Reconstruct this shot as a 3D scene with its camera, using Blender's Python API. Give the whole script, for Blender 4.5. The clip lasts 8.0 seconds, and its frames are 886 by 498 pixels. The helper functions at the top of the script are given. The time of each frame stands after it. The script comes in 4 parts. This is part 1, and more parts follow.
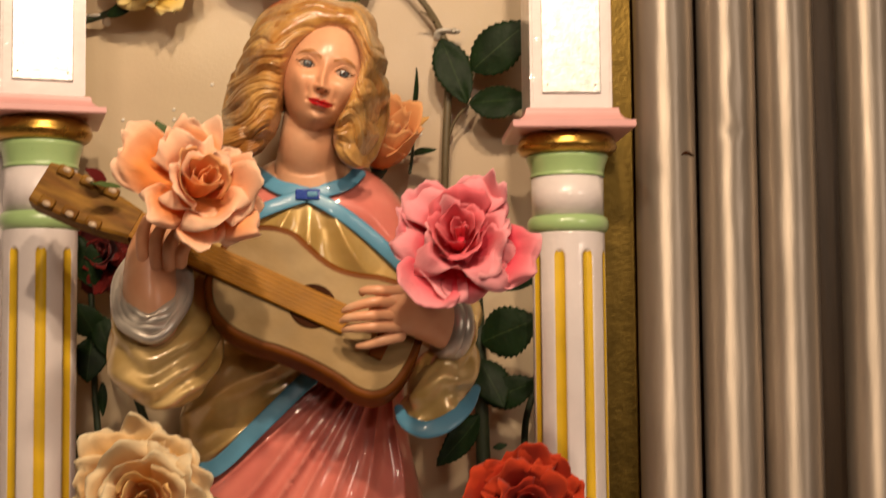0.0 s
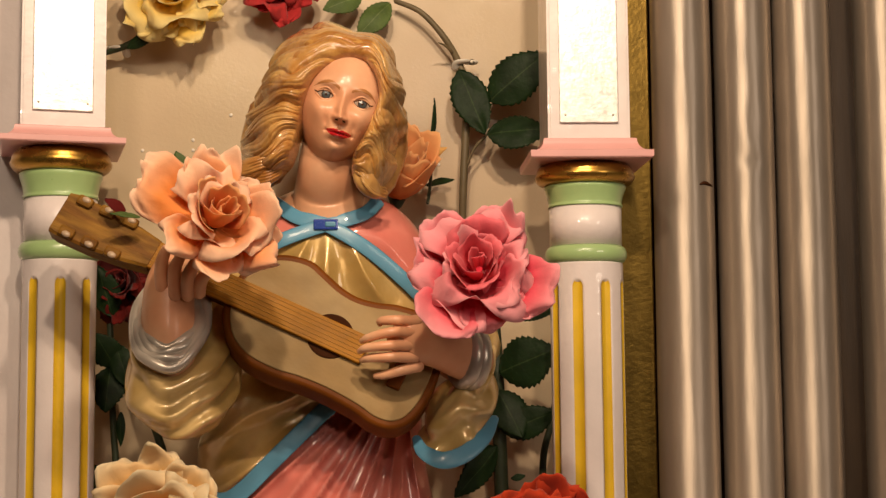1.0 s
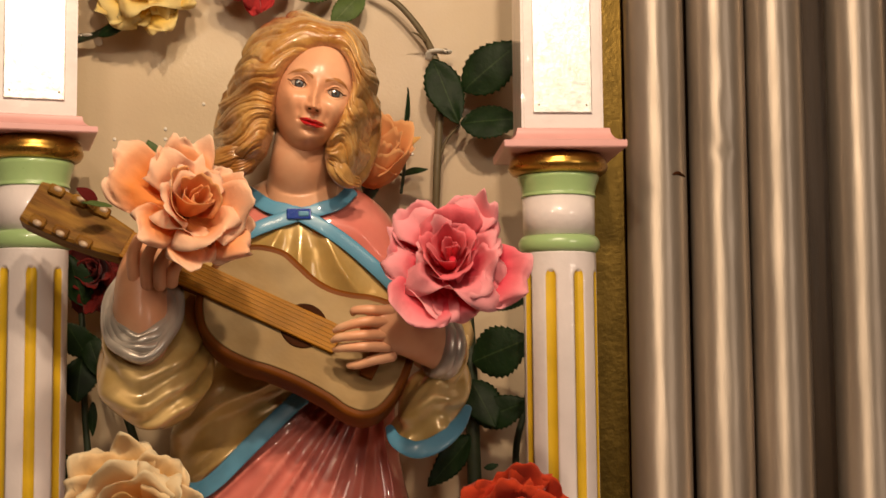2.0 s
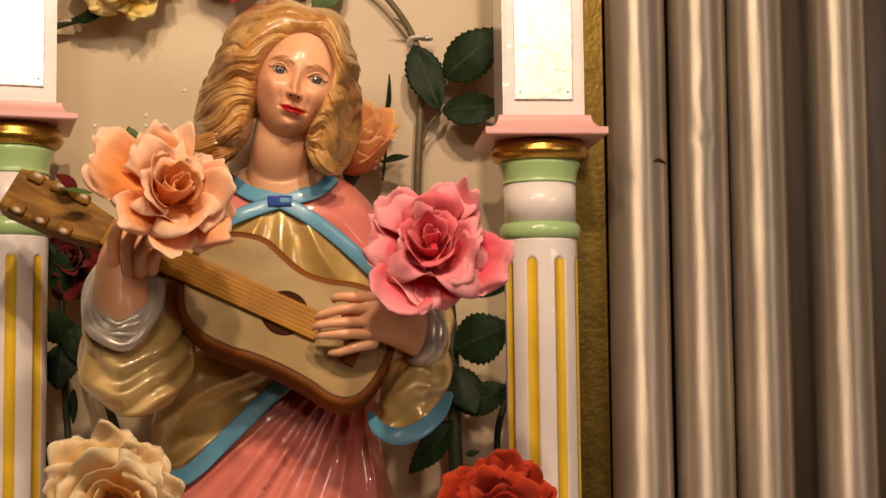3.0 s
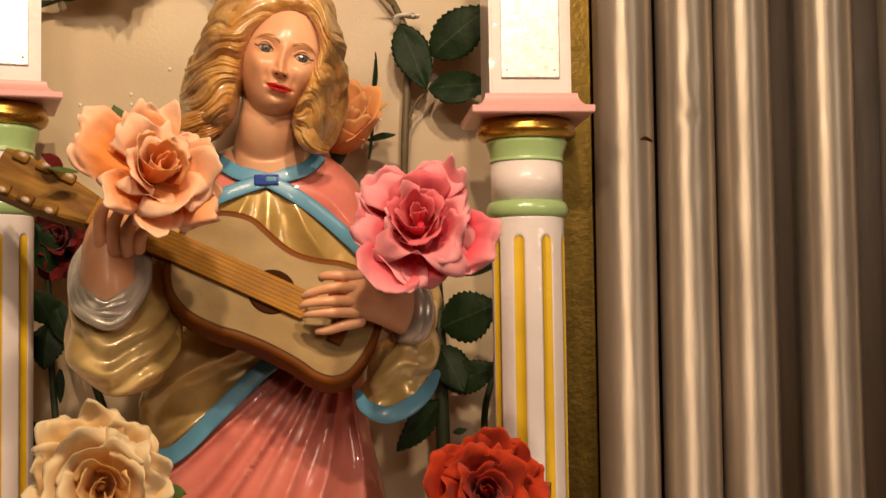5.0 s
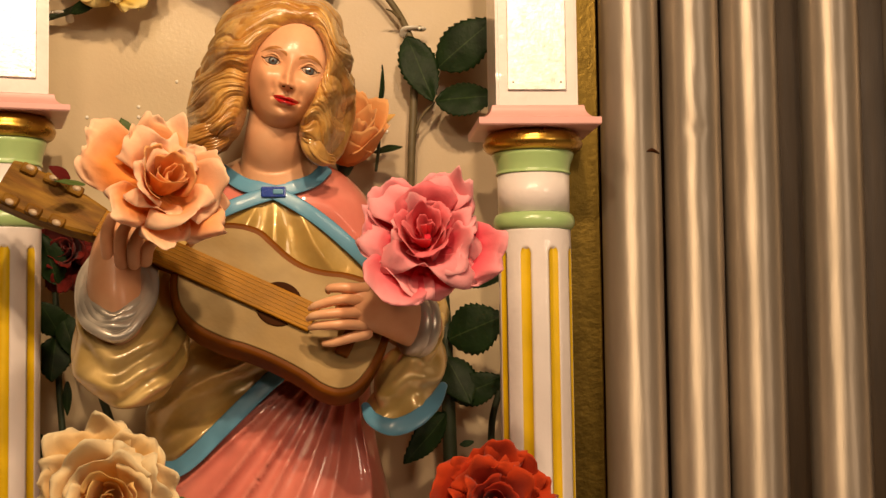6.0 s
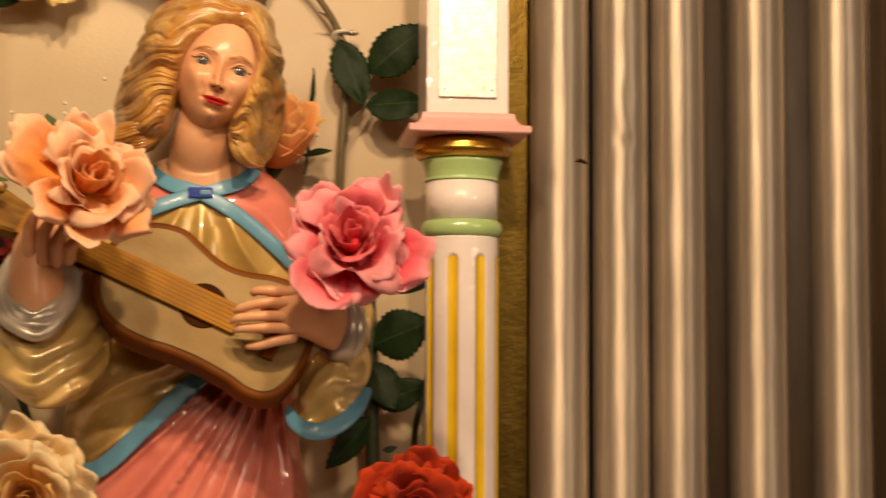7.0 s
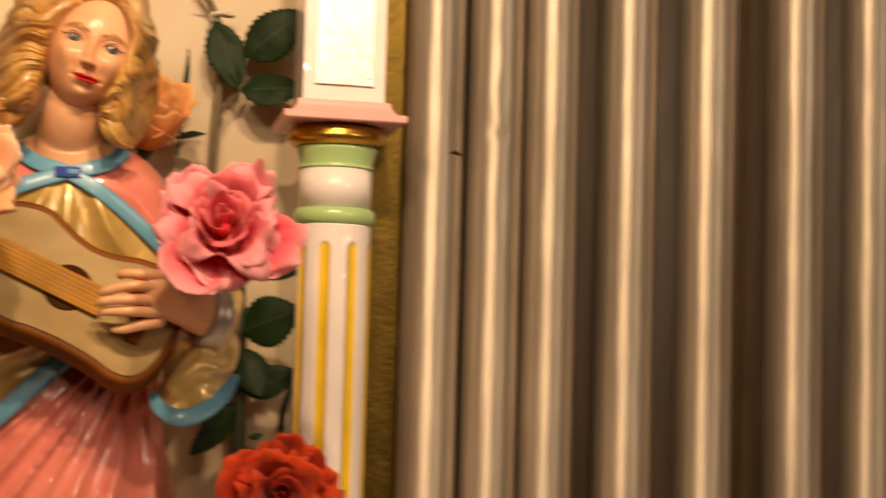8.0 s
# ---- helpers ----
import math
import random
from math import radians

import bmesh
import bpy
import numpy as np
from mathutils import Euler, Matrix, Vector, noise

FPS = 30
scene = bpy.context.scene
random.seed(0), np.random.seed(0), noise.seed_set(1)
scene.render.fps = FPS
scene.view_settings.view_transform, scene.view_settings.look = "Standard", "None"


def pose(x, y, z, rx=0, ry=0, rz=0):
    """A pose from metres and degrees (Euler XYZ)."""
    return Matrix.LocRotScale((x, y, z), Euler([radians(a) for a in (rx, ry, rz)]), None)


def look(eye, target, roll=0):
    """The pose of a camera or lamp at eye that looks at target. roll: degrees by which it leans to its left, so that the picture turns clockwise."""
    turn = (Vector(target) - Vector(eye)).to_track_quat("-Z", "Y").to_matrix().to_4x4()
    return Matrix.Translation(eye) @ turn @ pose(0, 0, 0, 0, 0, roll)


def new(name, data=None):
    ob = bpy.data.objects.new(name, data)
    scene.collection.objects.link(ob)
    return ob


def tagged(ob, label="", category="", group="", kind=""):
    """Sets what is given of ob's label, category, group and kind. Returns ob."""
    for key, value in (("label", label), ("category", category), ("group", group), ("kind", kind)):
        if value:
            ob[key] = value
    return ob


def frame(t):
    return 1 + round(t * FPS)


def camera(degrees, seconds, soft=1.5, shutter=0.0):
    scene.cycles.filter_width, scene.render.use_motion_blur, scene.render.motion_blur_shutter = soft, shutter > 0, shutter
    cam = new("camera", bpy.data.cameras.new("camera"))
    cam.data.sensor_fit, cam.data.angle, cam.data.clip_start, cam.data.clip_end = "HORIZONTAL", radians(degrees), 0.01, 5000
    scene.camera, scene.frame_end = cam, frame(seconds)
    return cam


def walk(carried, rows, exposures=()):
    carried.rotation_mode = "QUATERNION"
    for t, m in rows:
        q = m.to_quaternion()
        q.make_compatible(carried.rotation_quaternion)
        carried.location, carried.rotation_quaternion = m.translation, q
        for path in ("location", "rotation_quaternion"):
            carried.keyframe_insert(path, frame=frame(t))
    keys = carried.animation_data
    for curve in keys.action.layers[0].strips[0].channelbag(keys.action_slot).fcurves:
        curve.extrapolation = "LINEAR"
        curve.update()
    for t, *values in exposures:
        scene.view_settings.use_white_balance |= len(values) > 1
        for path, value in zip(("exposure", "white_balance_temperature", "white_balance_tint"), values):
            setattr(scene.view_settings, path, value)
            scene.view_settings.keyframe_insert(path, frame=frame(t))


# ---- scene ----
cam = camera(36.0, 8.0, soft=1.4, shutter=0.9)
walk(cam, [
    (0.0, pose(0, 0, 1.5, 93.93, 0.56, -2.75)),
    (0.5, pose(0, 0, 1.5, 95.13, 0.57, -3.24)),
    (1.0, pose(0, 0, 1.5, 95.20, 0.50, -2.00)),
    (1.5, pose(0, 0, 1.5, 95.20, 0.48, -2.51)),
    (2.8, pose(0, 0, 1.5, 93.87, 0.62, -3.79)),
    (3.0, pose(0, 0, 1.5, 94.20, 0.61, -3.90)),
    (3.5, pose(0, 0, 1.5, 94.43, 0.44, -3.93)),
    (4.0, pose(0, 0, 1.5, 93.56, 0.79, -4.06)),
    (4.5, pose(0, 0, 1.5, 92.91, 0.73, -4.63)),
    (5.8, pose(0, 0, 1.5, 94.06, 0.90, -4.04)),
    (6.0, pose(0, 0, 1.5, 93.80, 0.81, -4.15)),
    (6.5, pose(0, 0, 1.5, 94.03, 0.55, -4.62)),
    (7.0, pose(0, 0, 1.5, 94.03, -0.29, -7.28)),
    (7.5, pose(0, 0, 1.5, 93.93, -0.59, -9.27)),
    (8.0, pose(0, 0, 1.5, 93.67, -1.54, -12.74)),
], exposures=[
    (0.0, -0.07, 6340, 13), (0.8, -0.16, 6340, 13), (1.5, -0.19, 6340, 13), (3.0, -0.11, 6340, 13), (4.6, -0.07, 6340, 13), (5.8, -0.02, 7480, 13), (7.2, -0.03, 7480, 13), (8.0, 0.13, 7480, 13),
])

# ---- light ----
world = bpy.data.worlds.new("world")
scene.world = world
world.use_nodes = True
world.node_tree.nodes["Background"].inputs[0].default_value = (1.0, 0.72, 0.45, 1)
world.node_tree.nodes["Background"].inputs[1].default_value = 0.012


def area_lamp(name, eye, target, size, watts, colour=(1.0, 0.76, 0.5), size_y=None):
    data = bpy.data.lights.new(name, "AREA")
    data.energy, data.color, data.size = watts, colour, size
    if size_y:
        data.shape, data.size_y = "RECTANGLE", size_y
    ob = new(name, data)
    ob.matrix_world = look(eye, target)
    return ob


area_lamp("stage_lamp", (-0.24, 0.26, 1.98), (-0.2, 1.05, 1.6), 0.10, 1.7)
area_lamp("stage_lamp", (-0.05, 0.28, 2.15), (0.05, 1.05, 1.6), 0.035, 4.7)
area_lamp("stage_lamp", (0.14, 0.28, 2.15), (0.05, 1.05, 1.6), 0.035, 4.5)
area_lamp("room_lamp", (1.9, -1.6, 2.2), (0.2, 1.1, 1.5), 0.8, 17, (1.0, 0.80, 0.60))
area_lamp("room_lamp", (0.22, -2.2, 2.46), (0.1, 1.0, 1.5), 0.15, 9.5, (1.0, 0.82, 0.62))


# ---- materials ----
def material(name, colour, rough=0.5, metal=0.0, vary=0.15, scale=30.0, bump=0.1, bump_scale=200.0, coat=0.0,
             second=None, second_scale=6.0, stretch=(1, 1, 1), coat_rough=0.04, spec=0.5):
    m = bpy.data.materials.new(name)
    m.use_nodes = True
    nt = m.node_tree
    n, l = nt.nodes, nt.links
    b = n["Principled BSDF"]
    co = n.new("ShaderNodeTexCoord")
    mp = n.new("ShaderNodeMapping")
    mp.inputs["Scale"].default_value = stretch
    l.new(co.outputs["Object"], mp.inputs[0])

    def noise_at(size, detail=4.0):
        t = n.new("ShaderNodeTexNoise")
        t.inputs["Scale"].default_value, t.inputs["Detail"].default_value = size, detail
        l.new(mp.outputs[0], t.inputs["Vector"])
        return t

    def mix(kind, fac, a, c):
        x = n.new("ShaderNodeMix")
        x.data_type, x.blend_type = "RGBA", kind
        for sock, val in ((x.inputs[0], fac), (x.inputs[6], a), (x.inputs[7], c)):
            if isinstance(val, bpy.types.NodeSocket):
                l.new(val, sock)
            else:
                sock.default_value = val
        return x.outputs[2]

    def ramp(sock, lo, hi, c0=(0, 0, 0, 1), c1=(1, 1, 1, 1)):
        r = n.new("ShaderNodeValToRGB")
        r.color_ramp.elements[0].position, r.color_ramp.elements[1].position = lo, hi
        r.color_ramp.elements[0].color, r.color_ramp.elements[1].color = c0, c1
        l.new(sock, r.inputs[0])
        return r.outputs[0]

    fine = noise_at(scale)
    col = (*colour, 1)
    if second:
        big = noise_at(second_scale, 6.0)
        col = mix("MIX", ramp(big.outputs[0], 0.4, 0.62), col, (*second, 1))
    k = 1 - vary
    col = mix("MULTIPLY", 1.0, col, ramp(fine.outputs[0], 0.25, 0.75, (k, k, k, 1), (1, 1, 1, 1)))
    l.new(col, b.inputs["Base Color"])
    b.inputs["Metallic"].default_value = metal
    b.inputs["Specular IOR Level"].default_value = spec
    if coat:
        b.inputs["Coat Weight"].default_value, b.inputs["Coat Roughness"].default_value = coat, coat_rough
    rn = noise_at(scale * 2.3)
    rr = n.new("ShaderNodeMapRange")
    rr.inputs[3].default_value, rr.inputs[4].default_value = max(rough - 0.08, 0.02), min(rough + 0.1, 1)
    l.new(rn.outputs[0], rr.inputs[0])
    l.new(rr.outputs[0], b.inputs["Roughness"])
    if bump:
        bn = n.new("ShaderNodeBump")
        bn.inputs["Strength"].default_value, bn.inputs["Distance"].default_value = bump, 0.001
        l.new(noise_at(bump_scale, 3.0).outputs[0], bn.inputs["Height"])
        l.new(bn.outputs[0], b.inputs["Normal"])
        if coat:
            l.new(bn.outputs[0], b.inputs["Coat Normal"])
    return m


def brushed(m):
    """Lengthwise polish marks: the gloss is drawn out along the upright axis."""
    n, l = m.node_tree.nodes, m.node_tree.links
    t = n.new("ShaderNodeTangent")
    t.direction_type, t.axis = "RADIAL", "Z"
    b = n["Principled BSDF"]
    l.new(t.outputs[0], b.inputs["Tangent"])
    b.inputs["Anisotropic"].default_value, b.inputs["Anisotropic Rotation"].default_value = 0.9, 0.25


def petal_material(name, base, tip):
    """Silk: one colour at the petal's root, another at its rim."""
    m = material(name, base, 0.75, vary=0.12, scale=60, bump=0.25, bump_scale=500, spec=0.2)
    nt = m.node_tree
    n, l = nt.nodes, nt.links
    at = n.new("ShaderNodeAttribute")
    at.attribute_name = "along"
    r = n.new("ShaderNodeValToRGB")
    r.color_ramp.elements[0].position, r.color_ramp.elements[1].position = 0.45, 1.0
    r.color_ramp.elements[0].color, r.color_ramp.elements[1].color = (*base, 1), (*tip, 1)
    l.new(at.outputs["Fac"], r.inputs[0])
    b = n["Principled BSDF"]
    mul = [x for x in n if x.bl_idname == "ShaderNodeMix"][-1]
    l.new(r.outputs[0], mul.inputs[6])
    b.inputs["Sheen Weight"].default_value = 0.15
    tl, mx = n.new("ShaderNodeBsdfTranslucent"), n.new("ShaderNodeMixShader")
    l.new(r.outputs[0], tl.inputs[0])
    mx.inputs[0].default_value = 0.33
    l.new(b.outputs[0], mx.inputs[1])
    l.new(tl.outputs[0], mx.inputs[2])
    l.new(mx.outputs[0], n["Material Output"].inputs[0])
    return m


def leaf_material(name, blade, rib):
    m = material(name, blade, 0.55, vary=0.5, scale=70, bump=0.4, bump_scale=260, spec=0.18)
    nt = m.node_tree
    n, l = nt.nodes, nt.links
    at = n.new("ShaderNodeAttribute")
    at.attribute_name = "vein"
    r = n.new("ShaderNodeValToRGB")
    r.color_ramp.elements[0].position, r.color_ramp.elements[1].position = 0.35, 1.0
    r.color_ramp.elements[0].color, r.color_ramp.elements[1].color = (*blade, 1), (*rib, 1)
    l.new(at.outputs["Fac"], r.inputs[0])
    mul = [x for x in n if x.bl_idname == "ShaderNodeMix"][-1]
    l.new(r.outputs[0], mul.inputs[6])
    return m


M = {
    "cream": material("cream_gloss_paint", (0.60, 0.48, 0.31), 0.42, vary=0.08, scale=14, bump=0.12, bump_scale=380, coat=0.05,
                      second=(0.56, 0.43, 0.29), second_scale=5, coat_rough=0.07, spec=0.3),
    "white": material("white_gloss_paint", (0.82, 0.74, 0.73), 0.35, vary=0.08, scale=40, bump=0.55, bump_scale=85, coat=0.7,
                      second=(0.79, 0.70, 0.69), second_scale=12),
    "rosy": material("pink_gloss_paint", (0.74, 0.38, 0.36), 0.4, vary=0.1, scale=40, bump=0.1, bump_scale=150, coat=0.3),
    "green": material("pale_green_gloss_paint", (0.38, 0.55, 0.24), 0.3, vary=0.12, scale=30, bump=0.22, bump_scale=80, coat=0.6),
    "yellow": material("yellow_gloss_paint", (0.78, 0.50, 0.02), 0.35, vary=0.15, scale=50, bump=0.1, coat=0.5),
    "gilt": material("gilt_paint", (0.62, 0.36, 0.07), 0.28, 0.9, vary=0.3, scale=40, bump=0.25, bump_scale=150, second=(0.42, 0.23, 0.04), second_scale=18),
    "foil": material("gold_foil", (0.19, 0.12, 0.026), 0.38, 0.95, vary=0.3, scale=60, bump=0.4, bump_scale=210),
    "silver_leaf": material("silver_leaf", (0.97, 0.95, 0.93), 0.38, 0.6, vary=0.42, scale=150, bump=0.2, bump_scale=350,
                            second=(0.94, 0.89, 0.83), second_scale=60),
    "pipe": material("spotted_pipe_metal", (0.73, 0.625, 0.52), 0.55, 0.80, vary=0.22, scale=40, bump=0.6, bump_scale=55, coat=0.15, coat_rough=0.18,
                     second=(0.62, 0.53, 0.44), second_scale=9, stretch=(1, 1, 0.25)),
    "dark_wood": material("dark_varnished_wood", (0.10, 0.06, 0.03), 0.4, vary=0.4, scale=20, bump=0.2, stretch=(6, 6, 0.6)),
    "room": material("brown_room_paint", (0.16, 0.10, 0.06), 0.7, vary=0.15, scale=4, second=(0.13, 0.08, 0.045), second_scale=1.2),
    "skin": material("painted_flesh", (0.80, 0.455, 0.27), 0.40, vary=0.18, scale=35, bump=0.3, bump_scale=90, coat=0.22, coat_rough=0.2,
                     second=(0.77, 0.37, 0.20), second_scale=22, spec=0.3),
    "hair": material("painted_hair", (0.74, 0.43, 0.14), 0.3, vary=0.35, scale=90, bump=0.8, bump_scale=190, coat=1.0,
                     second=(0.42, 0.17, 0.035), second_scale=34, spec=0.35, coat_rough=0.06),
    "hair_brown": material("painted_hair_streak", (0.46, 0.20, 0.045), 0.3, vary=0.35, scale=90, bump=0.8, bump_scale=190, coat=1.0,
                           second=(0.62, 0.33, 0.09), second_scale=46, spec=0.35, coat_rough=0.06),
    "pink": material("painted_pink_cloth", (0.74, 0.23, 0.18), 0.32, vary=0.15, scale=40, bump=0.35, bump_scale=80, coat=1.0,
                     second=(0.70, 0.20, 0.16), second_scale=25, spec=0.2),
    "tan": material("painted_gold_cloth", (0.74, 0.52, 0.22), 0.32, 0.2, vary=0.25, scale=35, bump=0.4, bump_scale=80, coat=0.9,
                    second=(0.56, 0.36, 0.11), second_scale=22, spec=0.4),
    "blue": material("painted_blue_trim", (0.11, 0.32, 0.49), 0.36, vary=0.15, scale=50, bump=0.2, bump_scale=90, coat=0.25),
    "navy": material("painted_dark_blue", (0.02, 0.06, 0.36), 0.25, vary=0.2, scale=200, coat=0.6),
    "lip": material("painted_red", (0.55, 0.015, 0.02), 0.25, vary=0.1, coat=0.6),
    "eye": material("painted_eye_white", (0.40, 0.29, 0.22), 0.25, vary=0.05, coat=0.7),
    "iris": material("painted_iris", (0.075, 0.085, 0.09), 0.2, vary=0.2, coat=0.7),
    "brow": material("painted_brow", (0.40, 0.17, 0.055), 0.4, vary=0.2, coat=0.3),
    "cuff": material("silvered_cuff", (0.62, 0.55, 0.47), 0.32, 0.35, vary=0.3, scale=40, bump=0.3, bump_scale=120, coat=0.5),
    "guitar": material("brown_guitar_paint", (0.23, 0.068, 0.006), 0.5, vary=0.35, scale=25, bump=0.15, coat=0.0,
                       second=(0.15, 0.042, 0.004), second_scale=15, spec=0.1),
    "sound": material("cream_soundboard", (0.45, 0.315, 0.145), 0.55, vary=0.32, scale=45, bump=0.25, coat=0.0,
                      second=(0.34, 0.215, 0.08), second_scale=16, spec=0.2, stretch=(0.7, 1, 1.8)),
    "fret": material("golden_brown_fingerboard", (0.43, 0.185, 0.012), 0.5, vary=0.4, scale=60, bump=0.2, coat=0.0, spec=0.15),
    "head": material("brown_headstock_wood", (0.20, 0.085, 0.014), 0.5, vary=0.5, scale=40, bump=0.3, stretch=(1, 5, 5), second=(0.32, 0.16, 0.025), second_scale=30, spec=0.12),
    "peg": material("worn_gilt_peg", (0.50, 0.36, 0.24), 0.35, vary=0.15, coat=0.4),
    "hole": material("dark_hole", (0.05, 0.017, 0.006), 0.8, vary=0.2, spec=0.05),
    "string": material("dull_brown_string", (0.42, 0.21, 0.03), 0.6),
    "stem": material("brown_green_stem", (0.16, 0.12, 0.06), 0.55, vary=0.4, scale=60, bump=0.4),
    "dark_stem": material("dark_green_stem", (0.03, 0.045, 0.02), 0.55, vary=0.4, scale=60, bump=0.4),
    "clip": material("white_plastic_clip", (0.70, 0.66, 0.58), 0.4),
    "screw": material("steel_screw", (0.30, 0.27, 0.22), 0.35, 0.9),
    # glossy white that puts a glint into the colour of the wall dots
    "pin": material("glint_white", (0.85, 0.80, 0.72), 0.2, vary=0.05, coat=1.0),
    "leaf": leaf_material("dark_leaf", (0.009, 0.026, 0.006), (0.04, 0.072, 0.022)),
    "leaf_light": leaf_material("mid_green_leaf", (0.09, 0.14, 0.035), (0.18, 0.24, 0.09)),
    "peach": petal_material("peach_petal", (0.93, 0.36, 0.09), (0.95, 0.68, 0.49)),
    "peach_deep": petal_material("deep_orange_petal", (0.90, 0.30, 0.045), (0.95, 0.53, 0.23)),
    "rose_pink": petal_material("pink_petal", (0.86, 0.07, 0.12), (0.95, 0.45, 0.49)),
    "rose_deep": petal_material("deep_pink_petal", (0.78, 0.035, 0.075), (0.93, 0.24, 0.28)),
    "red": petal_material("red_petal", (0.52, 0.02, 0.004), (0.70, 0.075, 0.02)),
    "red_deep": petal_material("deep_red_petal", (0.32, 0.012, 0.005), (0.60, 0.05, 0.018)),
    # red petal with the shade behind the guitar head put into its colour
    "red_shaded": petal_material("shaded_red_petal", (0.13, 0.006, 0.005), (0.20, 0.012, 0.008)),
    "ivory": petal_material("ivory_petal", (0.90, 0.56, 0.18), (0.95, 0.82, 0.56)),
    "ivory_deep": petal_material("amber_petal", (0.87, 0.45, 0.10), (0.94, 0.67, 0.29)),
    "lemon": petal_material("lemon_petal", (0.95, 0.66, 0.07), (0.95, 0.82, 0.40)),
    "crimson": petal_material("crimson_petal", (0.55, 0.03, 0.03), (0.62, 0.05, 0.05)),
}


brushed(M["pipe"])


# ---- mesh helpers ----
def mesh_object(name, bm, mats, parent=None, label=""):
    me = bpy.data.meshes.new(name)
    bm.to_mesh(me)
    bm.free()
    for m in mats if isinstance(mats, (list, tuple)) else [mats]:
        me.materials.append(m)
    ob = new(name, me)
    if parent:
        ob.parent = parent
    if label:
        ob["label"] = label
    return ob


def part(name, bm, mat, parent, label=""):
    return mesh_object(name, bm, mat, parent, label)


def thing(name, label, category, group="", kind="", at=(0, 0, 0)):
    ob = new(name)
    ob.location = at
    return tagged(ob, label, category, group, kind)


def grid(bm, pts, mi=0, wrap=False, smooth=True):
    """Quads over a table of points; mi is one material index or a table of them."""
    pts = np.asarray(pts)
    m, n = pts.shape[:2]
    vs = [[bm.verts.new(p) for p in line] for line in pts]
    for i in range(m - 1):
        for j in range(n if wrap else n - 1):
            k = (j + 1) % n
            f = bm.faces.new((vs[i][j], vs[i][k], vs[i + 1][k], vs[i + 1][j]))
            f.smooth = smooth
            f.material_index = int(mi[i][j]) if hasattr(mi, "__len__") else mi
    return vs


def cap(bm, ring, mi=0, flip=False):
    f = bm.faces.new(ring[::-1] if flip else ring)
    f.material_index = mi
    return f


def glide(points, count):
    """Catmull-Rom through points, count samples."""
    p = np.asarray(points, float)
    p = np.vstack([2 * p[0] - p[1], p, 2 * p[-1] - p[-2]])
    out = []
    for s in np.linspace(0, len(p) - 3 - 1e-6, count):
        i = int(s)
        u = s - i
        a, b, c, d = p[i:i + 4]
        out.append(0.5 * (2 * b + (c - a) * u + (2 * a - 5 * b + 4 * c - d) * u * u + (3 * b - a - 3 * c + d) * u ** 3))
    return np.array(out)


def tube(bm, path, radii, mi=0, n=12, count=24, flat=1.0, flat_dir=(0, 1, 0), ends=True):
    """A round rod along a path; flat squeezes it along flat_dir."""
    c = glide(path, count)
    r = glide([[v] for v in radii], count)[:, 0] if len(radii) > 1 else np.full(count, radii[0])
    d = np.gradient(c, axis=0)
    d /= np.linalg.norm(d, axis=1)[:, None] + 1e-12
    w = np.asarray(flat_dir, float)
    lines = []
    for i in range(count):
        a = w - d[i] * w.dot(d[i])
        a /= np.linalg.norm(a) + 1e-12
        s = np.cross(d[i], a)
        t = np.linspace(0, 2 * np.pi, n, endpoint=False)
        lines.append(c[i] + r[i] * (np.cos(t)[:, None] * s + flat * np.sin(t)[:, None] * a))
    if ends:
        for e, sgn, at in ((0, -1, 0), (-1, 1, len(lines))):
            k = c[e] + 0.25 * (lines[e] - c[e]) + sgn * d[e] * r[e] * 0.75
            h = c[e] + 0.75 * (lines[e] - c[e]) + sgn * d[e] * r[e] * 0.45
            lines = [k, h] + lines if e == 0 else lines + [h, k]
    vs = grid(bm, lines, mi, wrap=True)
    cap(bm, vs[0], mi, True)
    cap(bm, vs[-1], mi)
    return vs


def lathe(bm, profile, centre, n=40, mi=0, close=True):
    """A turned body: profile rows of radius and height from top to bottom."""
    t = np.linspace(0, 2 * np.pi, n, endpoint=False)
    lines = [[(centre[0] + r * math.sin(a), centre[1] - r * math.cos(a), z) for a in t] for r, z in profile]
    vs = grid(bm, lines, mi, wrap=True)
    if close:
        cap(bm, vs[0], mi)
        cap(bm, vs[-1], mi, True)
    return vs


def box(bm, lo, hi, bevel=0.0, mi=0):
    q = bmesh.ops.create_cube(bm, size=1.0)
    lo, hi = Vector(lo), Vector(hi)
    for v in q["verts"]:
        v.co = Vector([(lo[i] + hi[i]) / 2 + v.co[i] * (hi[i] - lo[i]) for i in range(3)])
    if bevel:
        es = {e for v in q["verts"] for e in v.link_edges}
        bmesh.ops.bevel(bm, geom=list(es), offset=bevel, segments=2, affect="EDGES", profile=0.5)
    return q


def boxed(name, lo, hi, mat, bevel=0.0, parent=None, label="", category="", kind=""):
    bm = bmesh.new()
    box(bm, lo, hi, bevel)
    ob = mesh_object(name, bm, mat, parent)
    return tagged(ob, label, category, "", kind)


